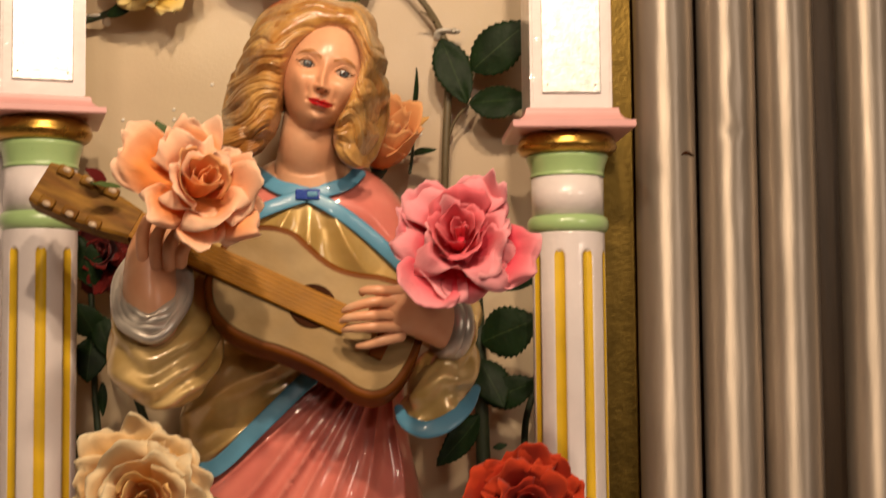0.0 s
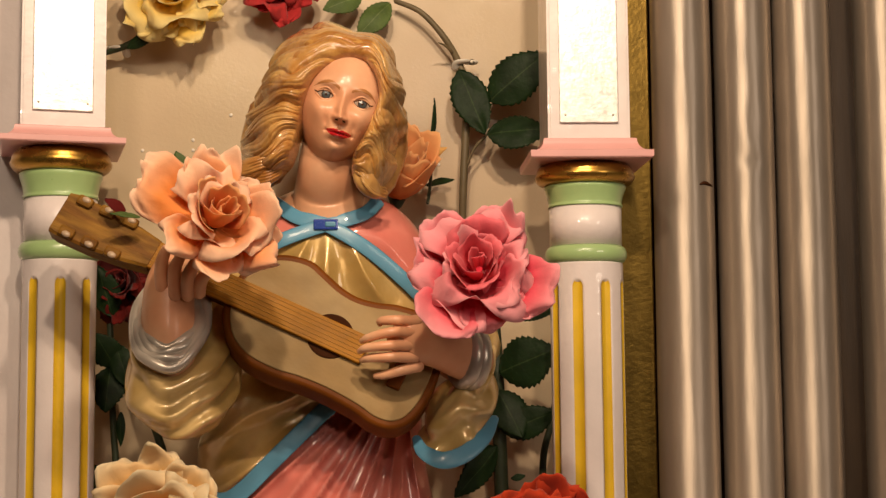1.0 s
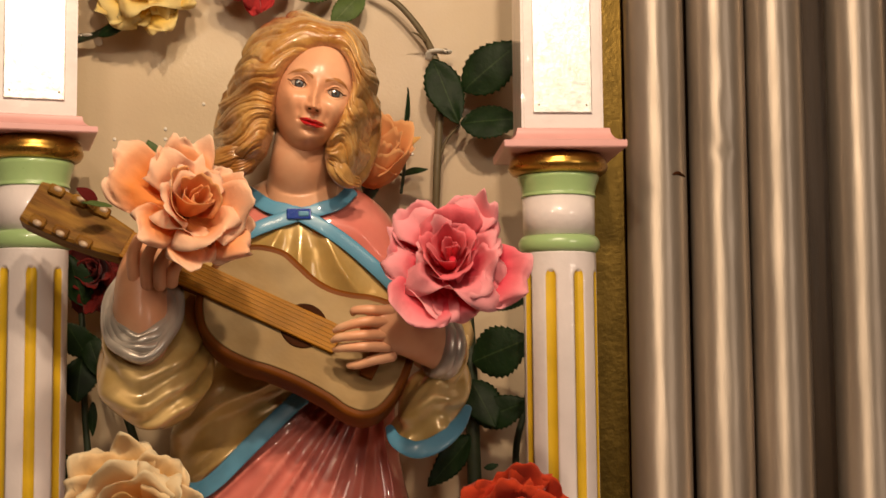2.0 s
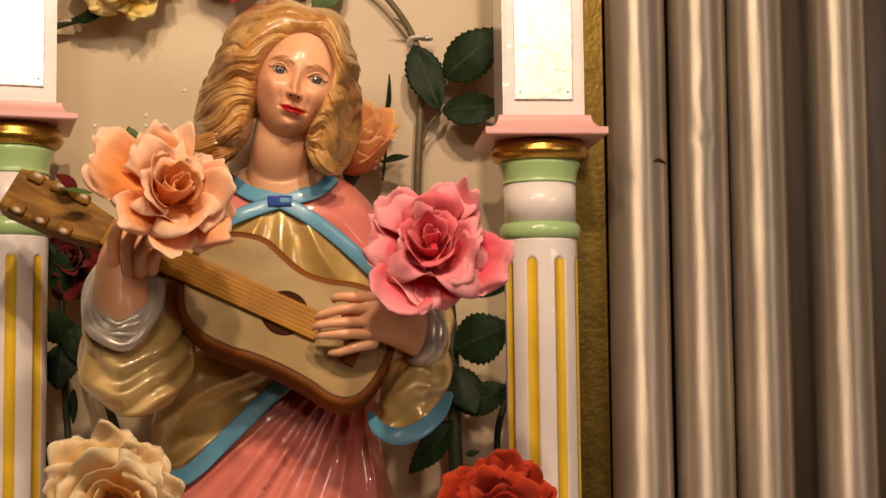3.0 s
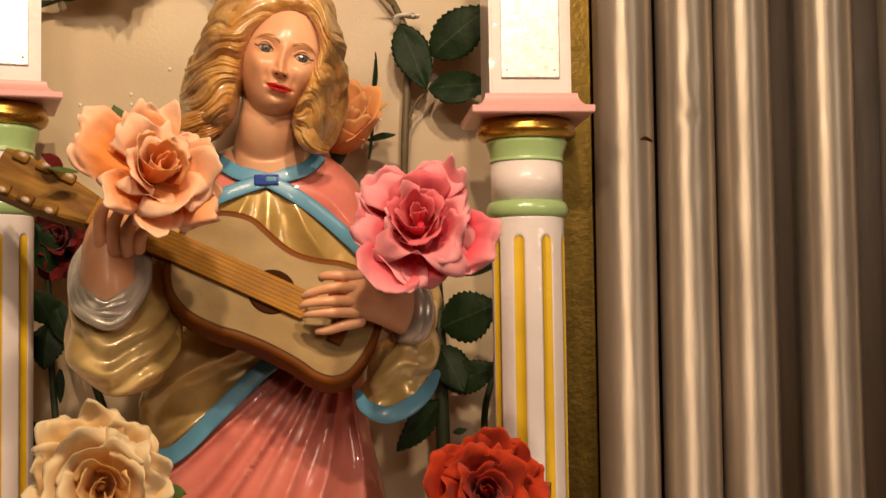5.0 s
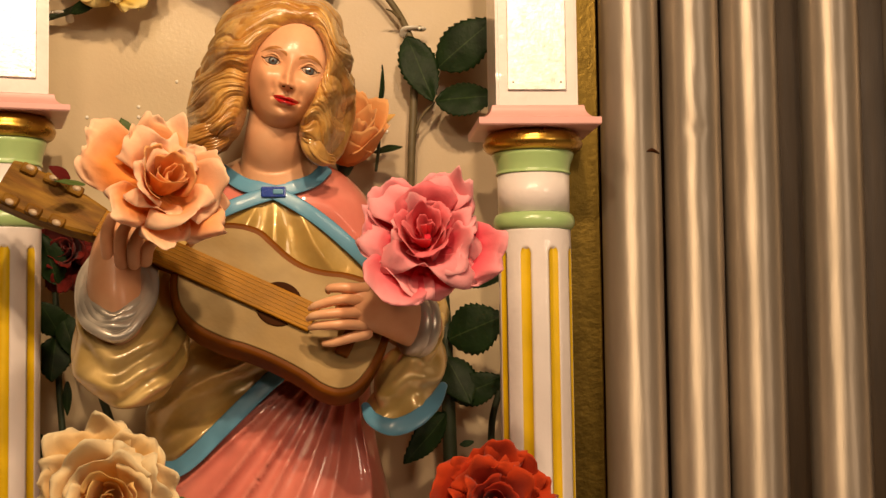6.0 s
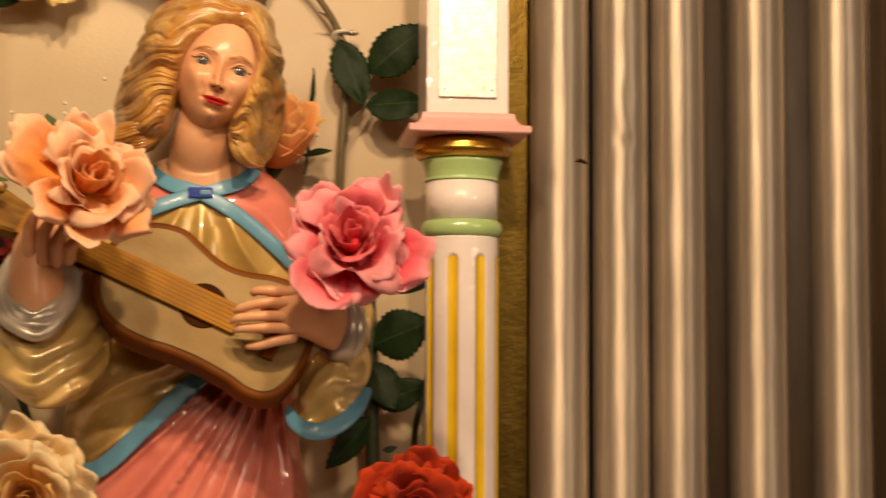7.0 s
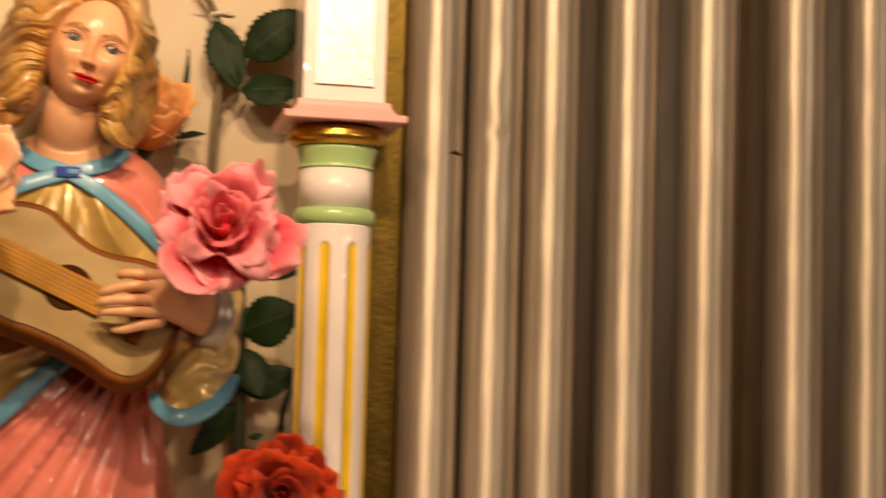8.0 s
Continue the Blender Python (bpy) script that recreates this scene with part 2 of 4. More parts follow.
# ---- structure ----
LEDGE = 1.16
X_STRIP0, X_STRIP1 = 0.1825, 0.2115
XL = -0.2916
boxed("floor", (-3, -4, -0.1), (3, 2.2, 0), M["room"], label="brown floor of the hall in front of the organ", category="floor", kind="structure")
boxed("ceiling", (-3, -4, 3.4), (3, 2.2, 3.5), M["room"], label="brown ceiling of the hall", category="ceiling", kind="structure")
boxed("wall_south", (-3, -4.1, 0), (3, -4, 3.4), M["room"], label="brown wall of the hall facing the organ", category="wall", kind="structure")
boxed("wall_west", (-3.1, -4, 0), (-3, 2.2, 3.4), M["room"], label="brown side wall of the hall", category="wall", kind="structure")
boxed("wall_east", (3, -4, 0), (3.1, 2.2, 3.4), M["room"], label="brown side wall of the hall", category="wall", kind="structure")
boxed("wall_north", (-3, 2.2, 0), (3, 2.3, 3.4), M["room"], label="brown wall of the hall behind the organ", category="wall", kind="structure")
boxed("organ_base", (-1.6, 0.80, 0), (1.6, 1.6, LEDGE), M["white"], 0.004, label="white painted base of the fairground organ with a ledge", category="organ", kind="structure")
boxed("niche_wall", (XL, 1.17, LEDGE), (X_STRIP0, 1.22, 2.3), M["cream"], label="glossy cream painted back wall of the niche", category="wall", kind="structure")
boxed("side_panel", (-1.2, 1.10, LEDGE), (XL, 1.22, 2.3), M["white"], 0.002, label="pinkish white painted organ front panel", category="panel", kind="structure")
boxed("gold_panel", (X_STRIP0, 1.105, LEDGE), (X_STRIP1, 1.22, 2.3), M["foil"], 0.0012, label="hammered gold foil strip beside the organ pipes", category="panel", kind="structure")
boxed("panel_return", (X_STRIP1, 1.15, LEDGE), (X_STRIP1 + 0.03, 1.22, 2.3), M["foil"], label="gold foil return behind the first organ pipe", category="panel", kind="structure")
boxed("pipe_backboard", (X_STRIP1 + 0.03, 1.19, LEDGE), (1.5, 1.24, 2.3), M["dark_wood"], label="dark brown board behind the organ pipes", category="wall", kind="structure")


# ---- columns ----
def column(cx, cy, turn, flute_turn, zs, label):
    """zs: heights of pedestal foot, plinth foot, gold foot, bell foot, drum foot, ring foot."""
    z0, z1, z2, z3, z4, z5 = zs
    col = thing("column", label, "column", "columns beside the niche", at=(cx, cy, LEDGE))
    col.rotation_euler = (0, 0, radians(turn))
    b = LEDGE
    c0 = (0, 0)

    def square(bm, rows):
        lines = [[(-h, -h, z), (h, -h, z), (h, h, z), (-h, h, z)] for h, z in rows]
        vs = grid(bm, lines, 0, wrap=True, smooth=False)
        cap(bm, vs[0])
        cap(bm, vs[-1], 0, True)

    bm = bmesh.new()
    square(bm, [(0.0315, 2.3 - b), (0.0315, z0 - b)])
    bmesh.ops.bevel(bm, geom=[e for e in bm.edges if abs(e.verts[0].co.z - e.verts[1].co.z) > 0.1], offset=0.002, segments=2, affect="EDGES")
    bmesh.ops.recalc_face_normals(bm, faces=bm.faces)
    part("pedestal", bm, M["white"], col, "white glossy square pedestal")
    bm = bmesh.new()
    box(bm, (-0.0228, -0.0338, z0 + 0.0125 - b), (0.0222, -0.0305, 2.28 - b), 0.0006)
    part("inlay", bm, M["silver_leaf"], col, "crinkled silver leaf panel")
    for nx in (-0.0185, 0.0180):
        bm = bmesh.new()
        bmesh.ops.create_uvsphere(bm, u_segments=10, v_segments=6, radius=0.0009, matrix=Matrix.Translation((nx, -0.0339, z0 + 0.0185 - b)) @ Matrix.Diagonal((1, 0.5, 1, 1)))
        part("nail", bm, M["screw"], col)
    # plinth: a cove over a slab
    bm = bmesh.new()
    rows = [(0.0345, z0 + 0.0006 - b)]
    h = z0 - z1
    for k in range(9):
        a = k / 8 * math.pi / 2
        rows.append((0.0355 + 0.009 * (1 - math.cos(a)), z0 - b - 0.62 * h * math.sin(a)))
    rows += [(0.0465, z0 - b - 0.64 * h), (0.0465, z1 + 0.001 - b), (0.0455, z1 - b)]
    square(bm, rows)
    bmesh.ops.recalc_face_normals(bm, faces=bm.faces)
    part("plinth", bm, M["rosy"], col, "dusty pink moulded plinth")

    def turned(name, prof, mat, text):
        bm = bmesh.new()
        lathe(bm, [(r, z - b) for r, z in prof], c0, 48)
        bmesh.ops.recalc_face_normals(bm, faces=bm.faces)
        part(name, bm, mat, col, text)

    h = z1 - z2
    turned("gilt_ring", [(0.033, z1)] + [(0.0315 + 0.0068 * math.cos(a) * (1.0 if a > 0 else 1.15), z1 - h / 2 + h / 2 * math.sin(a)) for a in np.linspace(1.4, -1.5, 14)]
           + [(0.0308, z2)], M["gilt"], "worn gilt torus moulding")
    h = z2 - z3
    turned("bell", [(0.0316, z2), (0.0322, z2 - 0.08 * h), (0.0316, z2 - 0.2 * h), (0.0296, z2 - 0.5 * h), (0.0286, z2 - 0.8 * h), (0.0286, z2 - 0.9 * h), (0.0292, z2 - 0.93 * h), (0.0290, z3)],
           M["green"], "pale green bell of the capital")
    turned("drum", [(0.0282, z3), (0.0280, z4)], M["white"], "white glossy drum")
    h = z4 - z5
    turned("ring", [(0.028, z4)] + [(0.0268 + 0.0050 * math.cos(a), z4 - h / 2 + h / 2 * math.sin(a)) for a in np.linspace(1.5, -1.5, 12)] + [(0.028, z5)], M["green"], "pale green ring")
    # shaft with eight hollow flutes
    top, foot, R0 = z5 - b, 0.0, 0.0284
    fl_top = top - 0.0135
    angs = np.linspace(0, 2 * np.pi, 192, endpoint=False)
    hs = np.concatenate([np.linspace(top, fl_top - 0.012, 26), np.linspace(fl_top - 0.02, foot, 10)])
    lines = []
    half = radians(9.5)
    for z in hs:
        line = []
        for a in angs:
            d = (a - radians(flute_turn) + math.pi / 8) % (math.pi / 4) - math.pi / 8
            k = 1 - (d / half) ** 2
            if z > fl_top - 0.006:
                k -= (max(0.0, z - fl_top + 0.006) / 0.006) ** 2
            r = R0 - 0.0028 * max(0.0, min(1.0, k * 1.3))
            line.append((r * math.sin(a), -r * math.cos(a), z))
        lines.append(line)
    bm = bmesh.new()
    vs = grid(bm, lines, 0, wrap=True)
    cap(bm, vs[0])
    cap(bm, vs[-1], 0, True)
    bmesh.ops.recalc_face_normals(bm, faces=bm.faces)
    part("shaft", bm, M["white"], col, "white glossy fluted shaft")
    for k in range(8):
        bm = bmesh.new()
        a0 = radians(flute_turn) + k * math.pi / 4
        lines = []
        for z in np.concatenate([np.linspace(fl_top - 0.0006, fl_top - 0.008, 8), [foot + 0.01]]):
            lip = 1.0 if z < fl_top - 0.006 else math.sqrt(max(0.02, 1 - (max(0.0, z - fl_top + 0.006) / 0.006) ** 2))
            line = []
            for u in np.linspace(-1, 1, 9):
                a = a0 + u * half * 0.86 * lip
                r = R0 - 0.0019 * (1 - u * u) - 0.0001
                line.append((r * math.sin(a), -r * math.cos(a), z))
            lines.append(line)
        grid(bm, lines)
        part("flute", bm, M["yellow"], col, "yellow painted flute")
    return col


column(0.1492, 1.055, 0.0, -22, (1.6766, 1.6605, 1.6444, 1.6274, 1.5971, 1.5837),
       "white fairground organ column with gilt and green capital and yellow flutes, beside the pipes")
column(-0.2622, 1.075, 15.0, 0, (1.6908, 1.6769, 1.6589, 1.6383, 1.6042, 1.5899),
       "white fairground organ column with gilt and green capital, behind the guitar head")


# ---- pipes ----
def organ_pipe(x, y, radius, dents=(), seed=0):
    bm = bmesh.new()
    rng = random.Random(seed)
    ph = rng.uniform(0, 6)
    t = np.linspace(0, 2 * np.pi, 56, endpoint=False)
    lines = []
    for z in np.concatenate([np.linspace(2.28, 1.95, 8), np.linspace(1.94, 1.3, 200), [LEDGE + 0.06, LEDGE]]):
        line = []
        for a in t:
            r = radius + 0.00025 * math.sin(9 * z + ph) * math.cos(a + ph)
            r += 0.00018 * noise.noise(Vector((3 * math.sin(a) + seed, 3 * math.cos(a), z * 16)))
            for da, dz, sa, sz, depth in dents:
                r -= depth * math.exp(-((a - da) / sa) ** 2 - ((z - dz) / sz) ** 2)
                r -= depth * math.exp(-((a - 2 * math.pi - da) / sa) ** 2 - ((z - dz) / sz) ** 2)
            line.append((x + r * math.sin(a), y - r * math.cos(a), z))
        lines.append(line)
    vs = grid(bm, lines, 0, wrap=True)
    cap(bm, vs[0])
    cap(bm, vs[-1], 0, True)
    bmesh.ops.recalc_face_normals(bm, faces=bm.faces)
    return mesh_object("organ_pipe", bm, M["pipe"])


dz = 1.6678
pipe_rows = [
    (0.2366, 0.0245, (), "satin grey metal organ pipe with a dark scratch"),
    (0.2885, 0.0235, ((-0.05, dz, 0.32, 0.005, 0.0013), (0.3, dz + 0.010, 0.3, 0.006, -0.0005), (0.1, dz + 0.035, 0.3, 0.014, 0.0006), (0.2, dz + 0.09, 0.3, 0.02, 0.0004), (0.1, dz - 0.05, 0.35, 0.02, 0.0005), (0.1, dz - 0.14, 0.3, 0.02, 0.00025), (-0.25, dz - 0.19, 0.3, 0.015, 0.0002), (0.15, dz - 0.24, 0.3, 0.02, 0.0002)),
     "satin grey metal organ pipe with dents along its front"),
    (0.3378, 0.0235, (), "satin grey metal organ pipe, smooth"),
    (0.4067, 0.0245, (), "satin grey metal organ pipe, smooth"),
    (0.4793, 0.0245, (), "satin grey metal organ pipe, smooth"),
    (0.5634, 0.0245, (), "satin grey metal organ pipe, smooth"),
    (0.6351, 0.0245, (), "satin grey metal organ pipe, smooth"),
]
for k, (x, r, dents, text) in enumerate(pipe_rows):
    ob = tagged(organ_pipe(x, 1.10, r, dents, k), text, "organ pipe", "row of organ pipes")
    if k == 0:
        zs = 1.6491
        bm = bmesh.new()
        tube(bm, [(x + r * math.sin(a), 1.10 - r * math.cos(a), zs + h) for a, h in ((0.36, 0.0), (0.55, 0.0014), (0.75, 0.0006), (1.0, -0.0004))], [0.0007, 0.0016, 0.0014, 0.0006], 0, 8, 12)
        part("scratch", bm, M["hole"], ob, "dark scratch on the pipe")


boxed("batten", (0.5250, 1.14, LEDGE), (0.5428, 1.19, 2.3), M["dark_wood"], 0.0015, label="narrow dark wooden batten between organ pipes", category="batten", kind="structure")


# ---- roses ----
def rose(name, at, facing, size, outer, inner, seed, label, tips=(), rings=None, sharp=0.42, stem=0.9, wide=1.0, heart=(0.0, 0.0), point=0.5):
    """Silk rose. facing: the way the flower looks; size: radius in metres; tips: direction in degrees and length of each outer petal."""
    rng = random.Random(seed)
    ob = thing(name, label, "artificial rose", "silk roses")
    ob.matrix_world = Matrix.Translation(at) @ Vector(facing).to_track_quat("Z", "Y").to_matrix().to_4x4()
    # petal: azimuth, rim radius, rim height, curl, half width in degrees, pinch of the tip
    rings = rings or [(2, 0.09, 0.26, 0.0, 115), (2, 0.19, 0.34, 0.04, 105), (3, 0.34, 0.42, 0.10, 90), (4, 0.52, 0.40, 0.24, 66), (5, 0.70, 0.26, 0.34, 54)]
    petals, start = [], rng.uniform(0, 6)
    for k, (count, rim, high, curl, spread) in enumerate(rings):
        start += 0.7
        for i in range(count):
            petals.append((k, start + i * 2 * math.pi / count + rng.uniform(-0.35, 0.35), rim * rng.uniform(0.78, 1.2), high + rng.uniform(-0.14, 0.10),
                           curl * rng.uniform(0.6, 1.5), spread * rng.uniform(0.85, 1.15), rng.uniform(0.02, 0.05) + point * (0.05 + 0.035 * k)))
    for deg, length in tips:
        petals.append((len(rings), radians(deg), length * 0.93, rng.uniform(-0.02, 0.12), 0.12, wide * rng.uniform(46, 58) / max(0.9, length) ** 0.5, sharp))
    for k, az0, rim, high, curl, spread, pinch in petals:
        off = Vector((rng.uniform(0, 50), rng.uniform(0, 50), k))
        wave_n, big = rng.uniform(1.5, 3.2), rim > 0.3
        loose = 0.10 if k < 4 else 0.0
        pull = max(0.0, 0.9 - rim)
        shift = (rng.uniform(-loose, loose) + heart[0] * pull, rng.uniform(-loose, loose) + heart[1] * pull)
        bm = bmesh.new()
        layer = bm.verts.layers.float.new("along")
        lines = []
        nb, na = 19, 25
        for b in np.linspace(0, 1, nb):
            line = []
            for a in np.linspace(-1, 1, na):
                bb = b * (1 - (0.10 + pinch) * abs(a) ** 2.2)
                u = 1 - bb
                rho = u * u * 0.03 + 2 * u * bb * rim * 0.9 + bb * bb * rim
                h = u * u * -0.35 + 2 * u * bb * -0.22 + bb * bb * high
                e = max(0.0, b - 0.7) / 0.3
                roll_back = curl * e * e * (0.5 + 0.9 * abs(a) + 0.5 * math.sin(wave_n * a * 2 + off.x))
                rho += roll_back * 0.55
                h -= roll_back * (0.8 if big else 0.2)
                if k >= 3:
                    h += 0.14 * a * a * bb * (1 - pinch) - 0.05 * math.sin(3 * a + off.y) * bb
                wob = noise.noise(off + Vector((a * 1.5, b * 1.8, 0))) * 0.32 * bb * (0.2 + rim)
                wob += noise.noise(off + Vector((a * 4.5, b * 4.0, 7))) * 0.13 * bb * (0.2 + rim)
                wob += 0.045 * e * math.sin(wave_n * a * 3.6 + off.y) * (0.1 + rim)
                wob += 0.03 * bb * abs(math.sin(2.4 * a + off.z + off.x)) * (k >= 3)
                az = az0 + a * radians(spread) * (0.5 + 0.5 * math.sin(math.pi * min(bb, 1) * (0.62 + 0.3 * pinch))) * (1 - 1.2 * pinch * b ** 3)
                crease = point * 0.05 * bb * math.exp(-(a / 0.16) ** 2) * (k >= 2) + 0.03 * e * math.sin(wave_n * a * 5 + off.x) * (0.15 + rim)
                wob -= crease
                rho2 = rho + wob * 0.45
                line.append((size * (rho2 * math.cos(az) + shift[0] * bb), size * (rho2 * math.sin(az) + shift[1] * bb), size * (h + wob)))
            lines.append(line)
        vs = grid(bm, lines)
        for bi, r in enumerate(vs):
            for v in r:
                v[layer] = bi / (nb - 1)
        p = part("petal", bm, M[inner] if k < 3 else M[outer], ob)
        sol = p.modifiers.new("thick", "SOLIDIFY")
        sol.thickness, sol.offset = 0.00025, 0
    bm = bmesh.new()
    lathe(bm, [(0.002, -0.02 * size), (0.05 * size, -0.06 * size), (0.08 * size, -0.2 * size), (0.05 * size, -0.35 * size)], (0, 0), 12)
    bmesh.ops.recalc_face_normals(bm, faces=bm.faces)
    part("heart", bm, M[inner], ob)
    bm = bmesh.new()
    lathe(bm, [(0.02 * size, -0.30 * size), (0.16 * size, -0.36 * size), (0.10 * size, -0.52 * size), (0.045 * size, -0.6 * size), (0.04 * size, -stem * size)], (0, 0), 12)
    bmesh.ops.recalc_face_normals(bm, faces=bm.faces)
    part("calyx", bm, M["dark_stem"], ob, "green calyx and wire stem")
    return ob


rose("peach_rose", (-0.1128, 0.8650, 1.6001), (0.30, -1, 0.26), 0.042, "peach", "peach_deep", 11, "peach and orange silk rose over the guitar neck",
     [(147, 1.42), (92, 1.14), (29, 0.92), (-34, 1.16), (-88, 0.98), (-150, 0.92)],
     [(2, 0.10, 0.34, 0.0, 120), (2, 0.22, 0.44, 0.02, 110), (3, 0.36, 0.50, 0.06, 92), (3, 0.50, 0.44, 0.16, 76), (3, 0.62, 0.24, 0.28, 60)], stem=2.6, sharp=0.34, heart=(0.22, 0.12), point=0.6)
rose("pink_rose", (0.0545, 0.8750, 1.5670), (-0.04, -1, 0.34), 0.0425, "rose_pink", "rose_deep", 26, "bright pink silk rose with ruffled petals over the hand",
     [(171, 1.06), (132, 1.06), (66, 0.98), (-17, 1.26), (-127, 1.24), (-74, 1.02)],
     [(2, 0.11, 0.16, 0.02, 85), (3, 0.28, 0.32, 0.08, 78), (4, 0.46, 0.48, 0.18, 70), (4, 0.64, 0.38, 0.32, 64), (3, 0.74, 0.20, 0.30, 60)],
     stem=2.3, sharp=0.28, wide=1.05, heart=(-0.05, 0.16), point=0.15)
rose("ivory_rose", (-0.1590, 0.9400, 1.3964), (0.10, -1, 0.14), 0.047, "ivory", "ivory_deep", 8, "ivory silk rose with an amber heart",
     [(112, 1.26), (58, 1.08), (166, 1.10), (5, 0.98), (-60, 1.0), (-125, 1.02)],
     [(2, 0.10, 0.28, 0.0, 110), (2, 0.24, 0.38, 0.04, 100), (3, 0.40, 0.44, 0.10, 84), (3, 0.56, 0.40, 0.22, 72), (3, 0.70, 0.26, 0.28, 62)], sharp=0.34, wide=1.2, heart=(0.05, -0.1), point=0.2)
rose("red_rose", (0.1026, 0.9500, 1.3853), (0.0, -1, 0.25), 0.043, "red", "red_deep", 14, "orange-red silk rose below the column",
     [(175, 1.02), (100, 0.98), (45, 1.0), (0, 0.96), (-60, 1.0), (-120, 1.0)], sharp=0.08, point=0.1)
rose("orange_rose_bud", (0.0040, 1.0950, 1.6560), (0.10, -0.62, 0.78), 0.047, "peach_deep", "peach_deep", 21, "half-open orange silk rose behind the hair",
     rings=[(2, 0.12, 0.62, 0.0, 110), (3, 0.28, 0.72, 0.0, 90), (3, 0.44, 0.74, 0.02, 86), (3, 0.58, 0.66, 0.06, 80)])
rose("yellow_rose", (-0.1848, 1.1250, 1.8200), (0.0, -1, 0.08), 0.042, "lemon", "lemon", 31, "lemon yellow silk rose on the niche wall",
     [(-68, 1.15), (-138, 1.15), (-15, 1.1), (-105, 1.0), (60, 1.0), (120, 1.0), (180, 1.0)])
rose("crimson_rose", (-0.0956, 1.1300, 1.8303), (0.05, -1, 0.05), 0.032, "crimson", "crimson", 33, "crimson silk rose on the niche wall",
     [(-80, 1.2), (-140, 1.0), (-30, 1.0), (30, 1.0), (100, 1.0), (160, 1.0)])
# shaded place: the petals' own colour is darkened for it
rose("shaded_red_rose", (-0.2235, 1.1200, 1.5761), (-0.1, -1, 0.1), 0.030, "red_shaded", "red_shaded", 37, "red silk rose behind the guitar head, petals darkened to give the shade",
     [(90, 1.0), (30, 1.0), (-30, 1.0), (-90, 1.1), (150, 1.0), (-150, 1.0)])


# ---- vines ----
def leaf_blade(parent, root, tip, width, facing, mat="leaf", teeth=11, fold=0.12, seed=0):
    """A serrated leaf with a folded midrib; facing: the way its face looks."""
    root, tip = Vector(root), Vector(tip)
    along = tip - root
    L = along.length
    y = along.normalized()
    x = y.cross(Vector(facing)).normalized()
    z = x.cross(y)
    bm = bmesh.new()
    layer = bm.verts.layers.float.new("vein")
    lines, vals = [], []
    nb = teeth * 4 + 1
    us = (-1, -0.8, -0.55, -0.28, -0.06, 0, 0.06, 0.28, 0.55, 0.8, 1)
    for i in range(nb):
        b = i / (nb - 1)
        w = width / 2 * (math.sin(math.pi * b ** 0.85) ** 0.75 if 0 < b < 1 else 0.02)
        saw = 0.06 * width * ((i % 4) / 4)
        line, vl = [], []
        for a in us:
            edge = (w - saw * (abs(a) == 1) * (0 < b < 1)) * a
            h = -fold * abs(edge) + 0.05 * L * math.sin(math.pi * b) + 0.03 * L * noise.noise(Vector((a * 1.5 + seed, b * 3, seed)))
            vein = 1.0 if a == 0 else max(0.0, 1 - abs(((b * 7 - abs(a) * 1.4) % 1) - 0.5) * 7) * 0.7
            h -= 0.004 * L * vein
            p = root + y * (b * L) + x * edge + z * h
            line.append(p)
            vl.append(vein)
        lines.append(line)
        vals.append(vl)
    vs = grid(bm, np.array([[tuple(p) for p in r] for r in lines]))
    for r, vl in zip(vs, vals):
        for v, q in zip(r, vl):
            v[layer] = q
    ob = part("leaf", bm, M[mat], parent)
    sol = ob.modifiers.new("thick", "SOLIDIFY")
    sol.thickness = 0.0005
    return ob


def vine(name, path, radius, mat, leaves, label):
    ob = thing(name, label, "vine", "artificial rose stems")
    bm = bmesh.new()
    tube(bm, path, radius, 0, 10, 40)
    part("stem", bm, M[mat], ob)
    for k, (root, tip, width, facing, leaf_mat) in enumerate(leaves):
        leaf_blade(ob, root, tip, width, facing, leaf_mat, seed=k * 3.1 + len(name))
    return ob


UP = (0, -1, 0.15)
v1 = vine("rose_vine", [(0.0021, 1.1550, 1.8207), (0.0239, 1.1500, 1.8094), (0.0432, 1.1500, 1.7881), (0.0563, 1.1550, 1.7661), (0.0626, 1.1500, 1.7413), (0.0612, 1.1500, 1.7021), (0.0589, 1.1500, 1.6583), (0.0577, 1.1550, 1.6152)], [0.0022, 0.0026, 0.003, 0.0034, 0.0034, 0.003],
          "stem",
          [((0.0557, 1.1430, 1.7574), (0.0767, 1.1350, 1.7004), 0.034, UP, "leaf"),
           ((0.0812, 1.1400, 1.7294), (0.1293, 1.1250, 1.7688), 0.042, UP, "leaf"),
           ((0.0786, 1.1350, 1.7003), (0.1305, 1.1280, 1.7028), 0.036, (0, -1, 0.5), "leaf"),
           ((-0.0028, 1.1500, 1.8174), (-0.0308, 1.1400, 1.7851), 0.024, UP, "leaf_light"),
           ((-0.0271, 1.1500, 1.8233), (-0.0595, 1.1400, 1.8086), 0.022, UP, "leaf_light"),
           ((0.0259, 1.1400, 1.6580), (0.0503, 1.1300, 1.6613), 0.009, (0.2, -1, 0.8), "leaf"),
           ((0.0312, 1.1300, 1.6910), (0.0343, 1.1300, 1.7304), 0.0055, (0.8, -1, 0.0), "leaf")],
          "brown rose stem with dark serrated leaves on the niche wall")
bm = bmesh.new()
tube(bm, [(0.0609, 1.1500, 1.6728), (0.0677, 1.1460, 1.6892), (0.0781, 1.1420, 1.7006)], [0.0014, 0.0012], 0, 8, 12)
part("twig", bm, M["stem"], v1)
bm = bmesh.new()
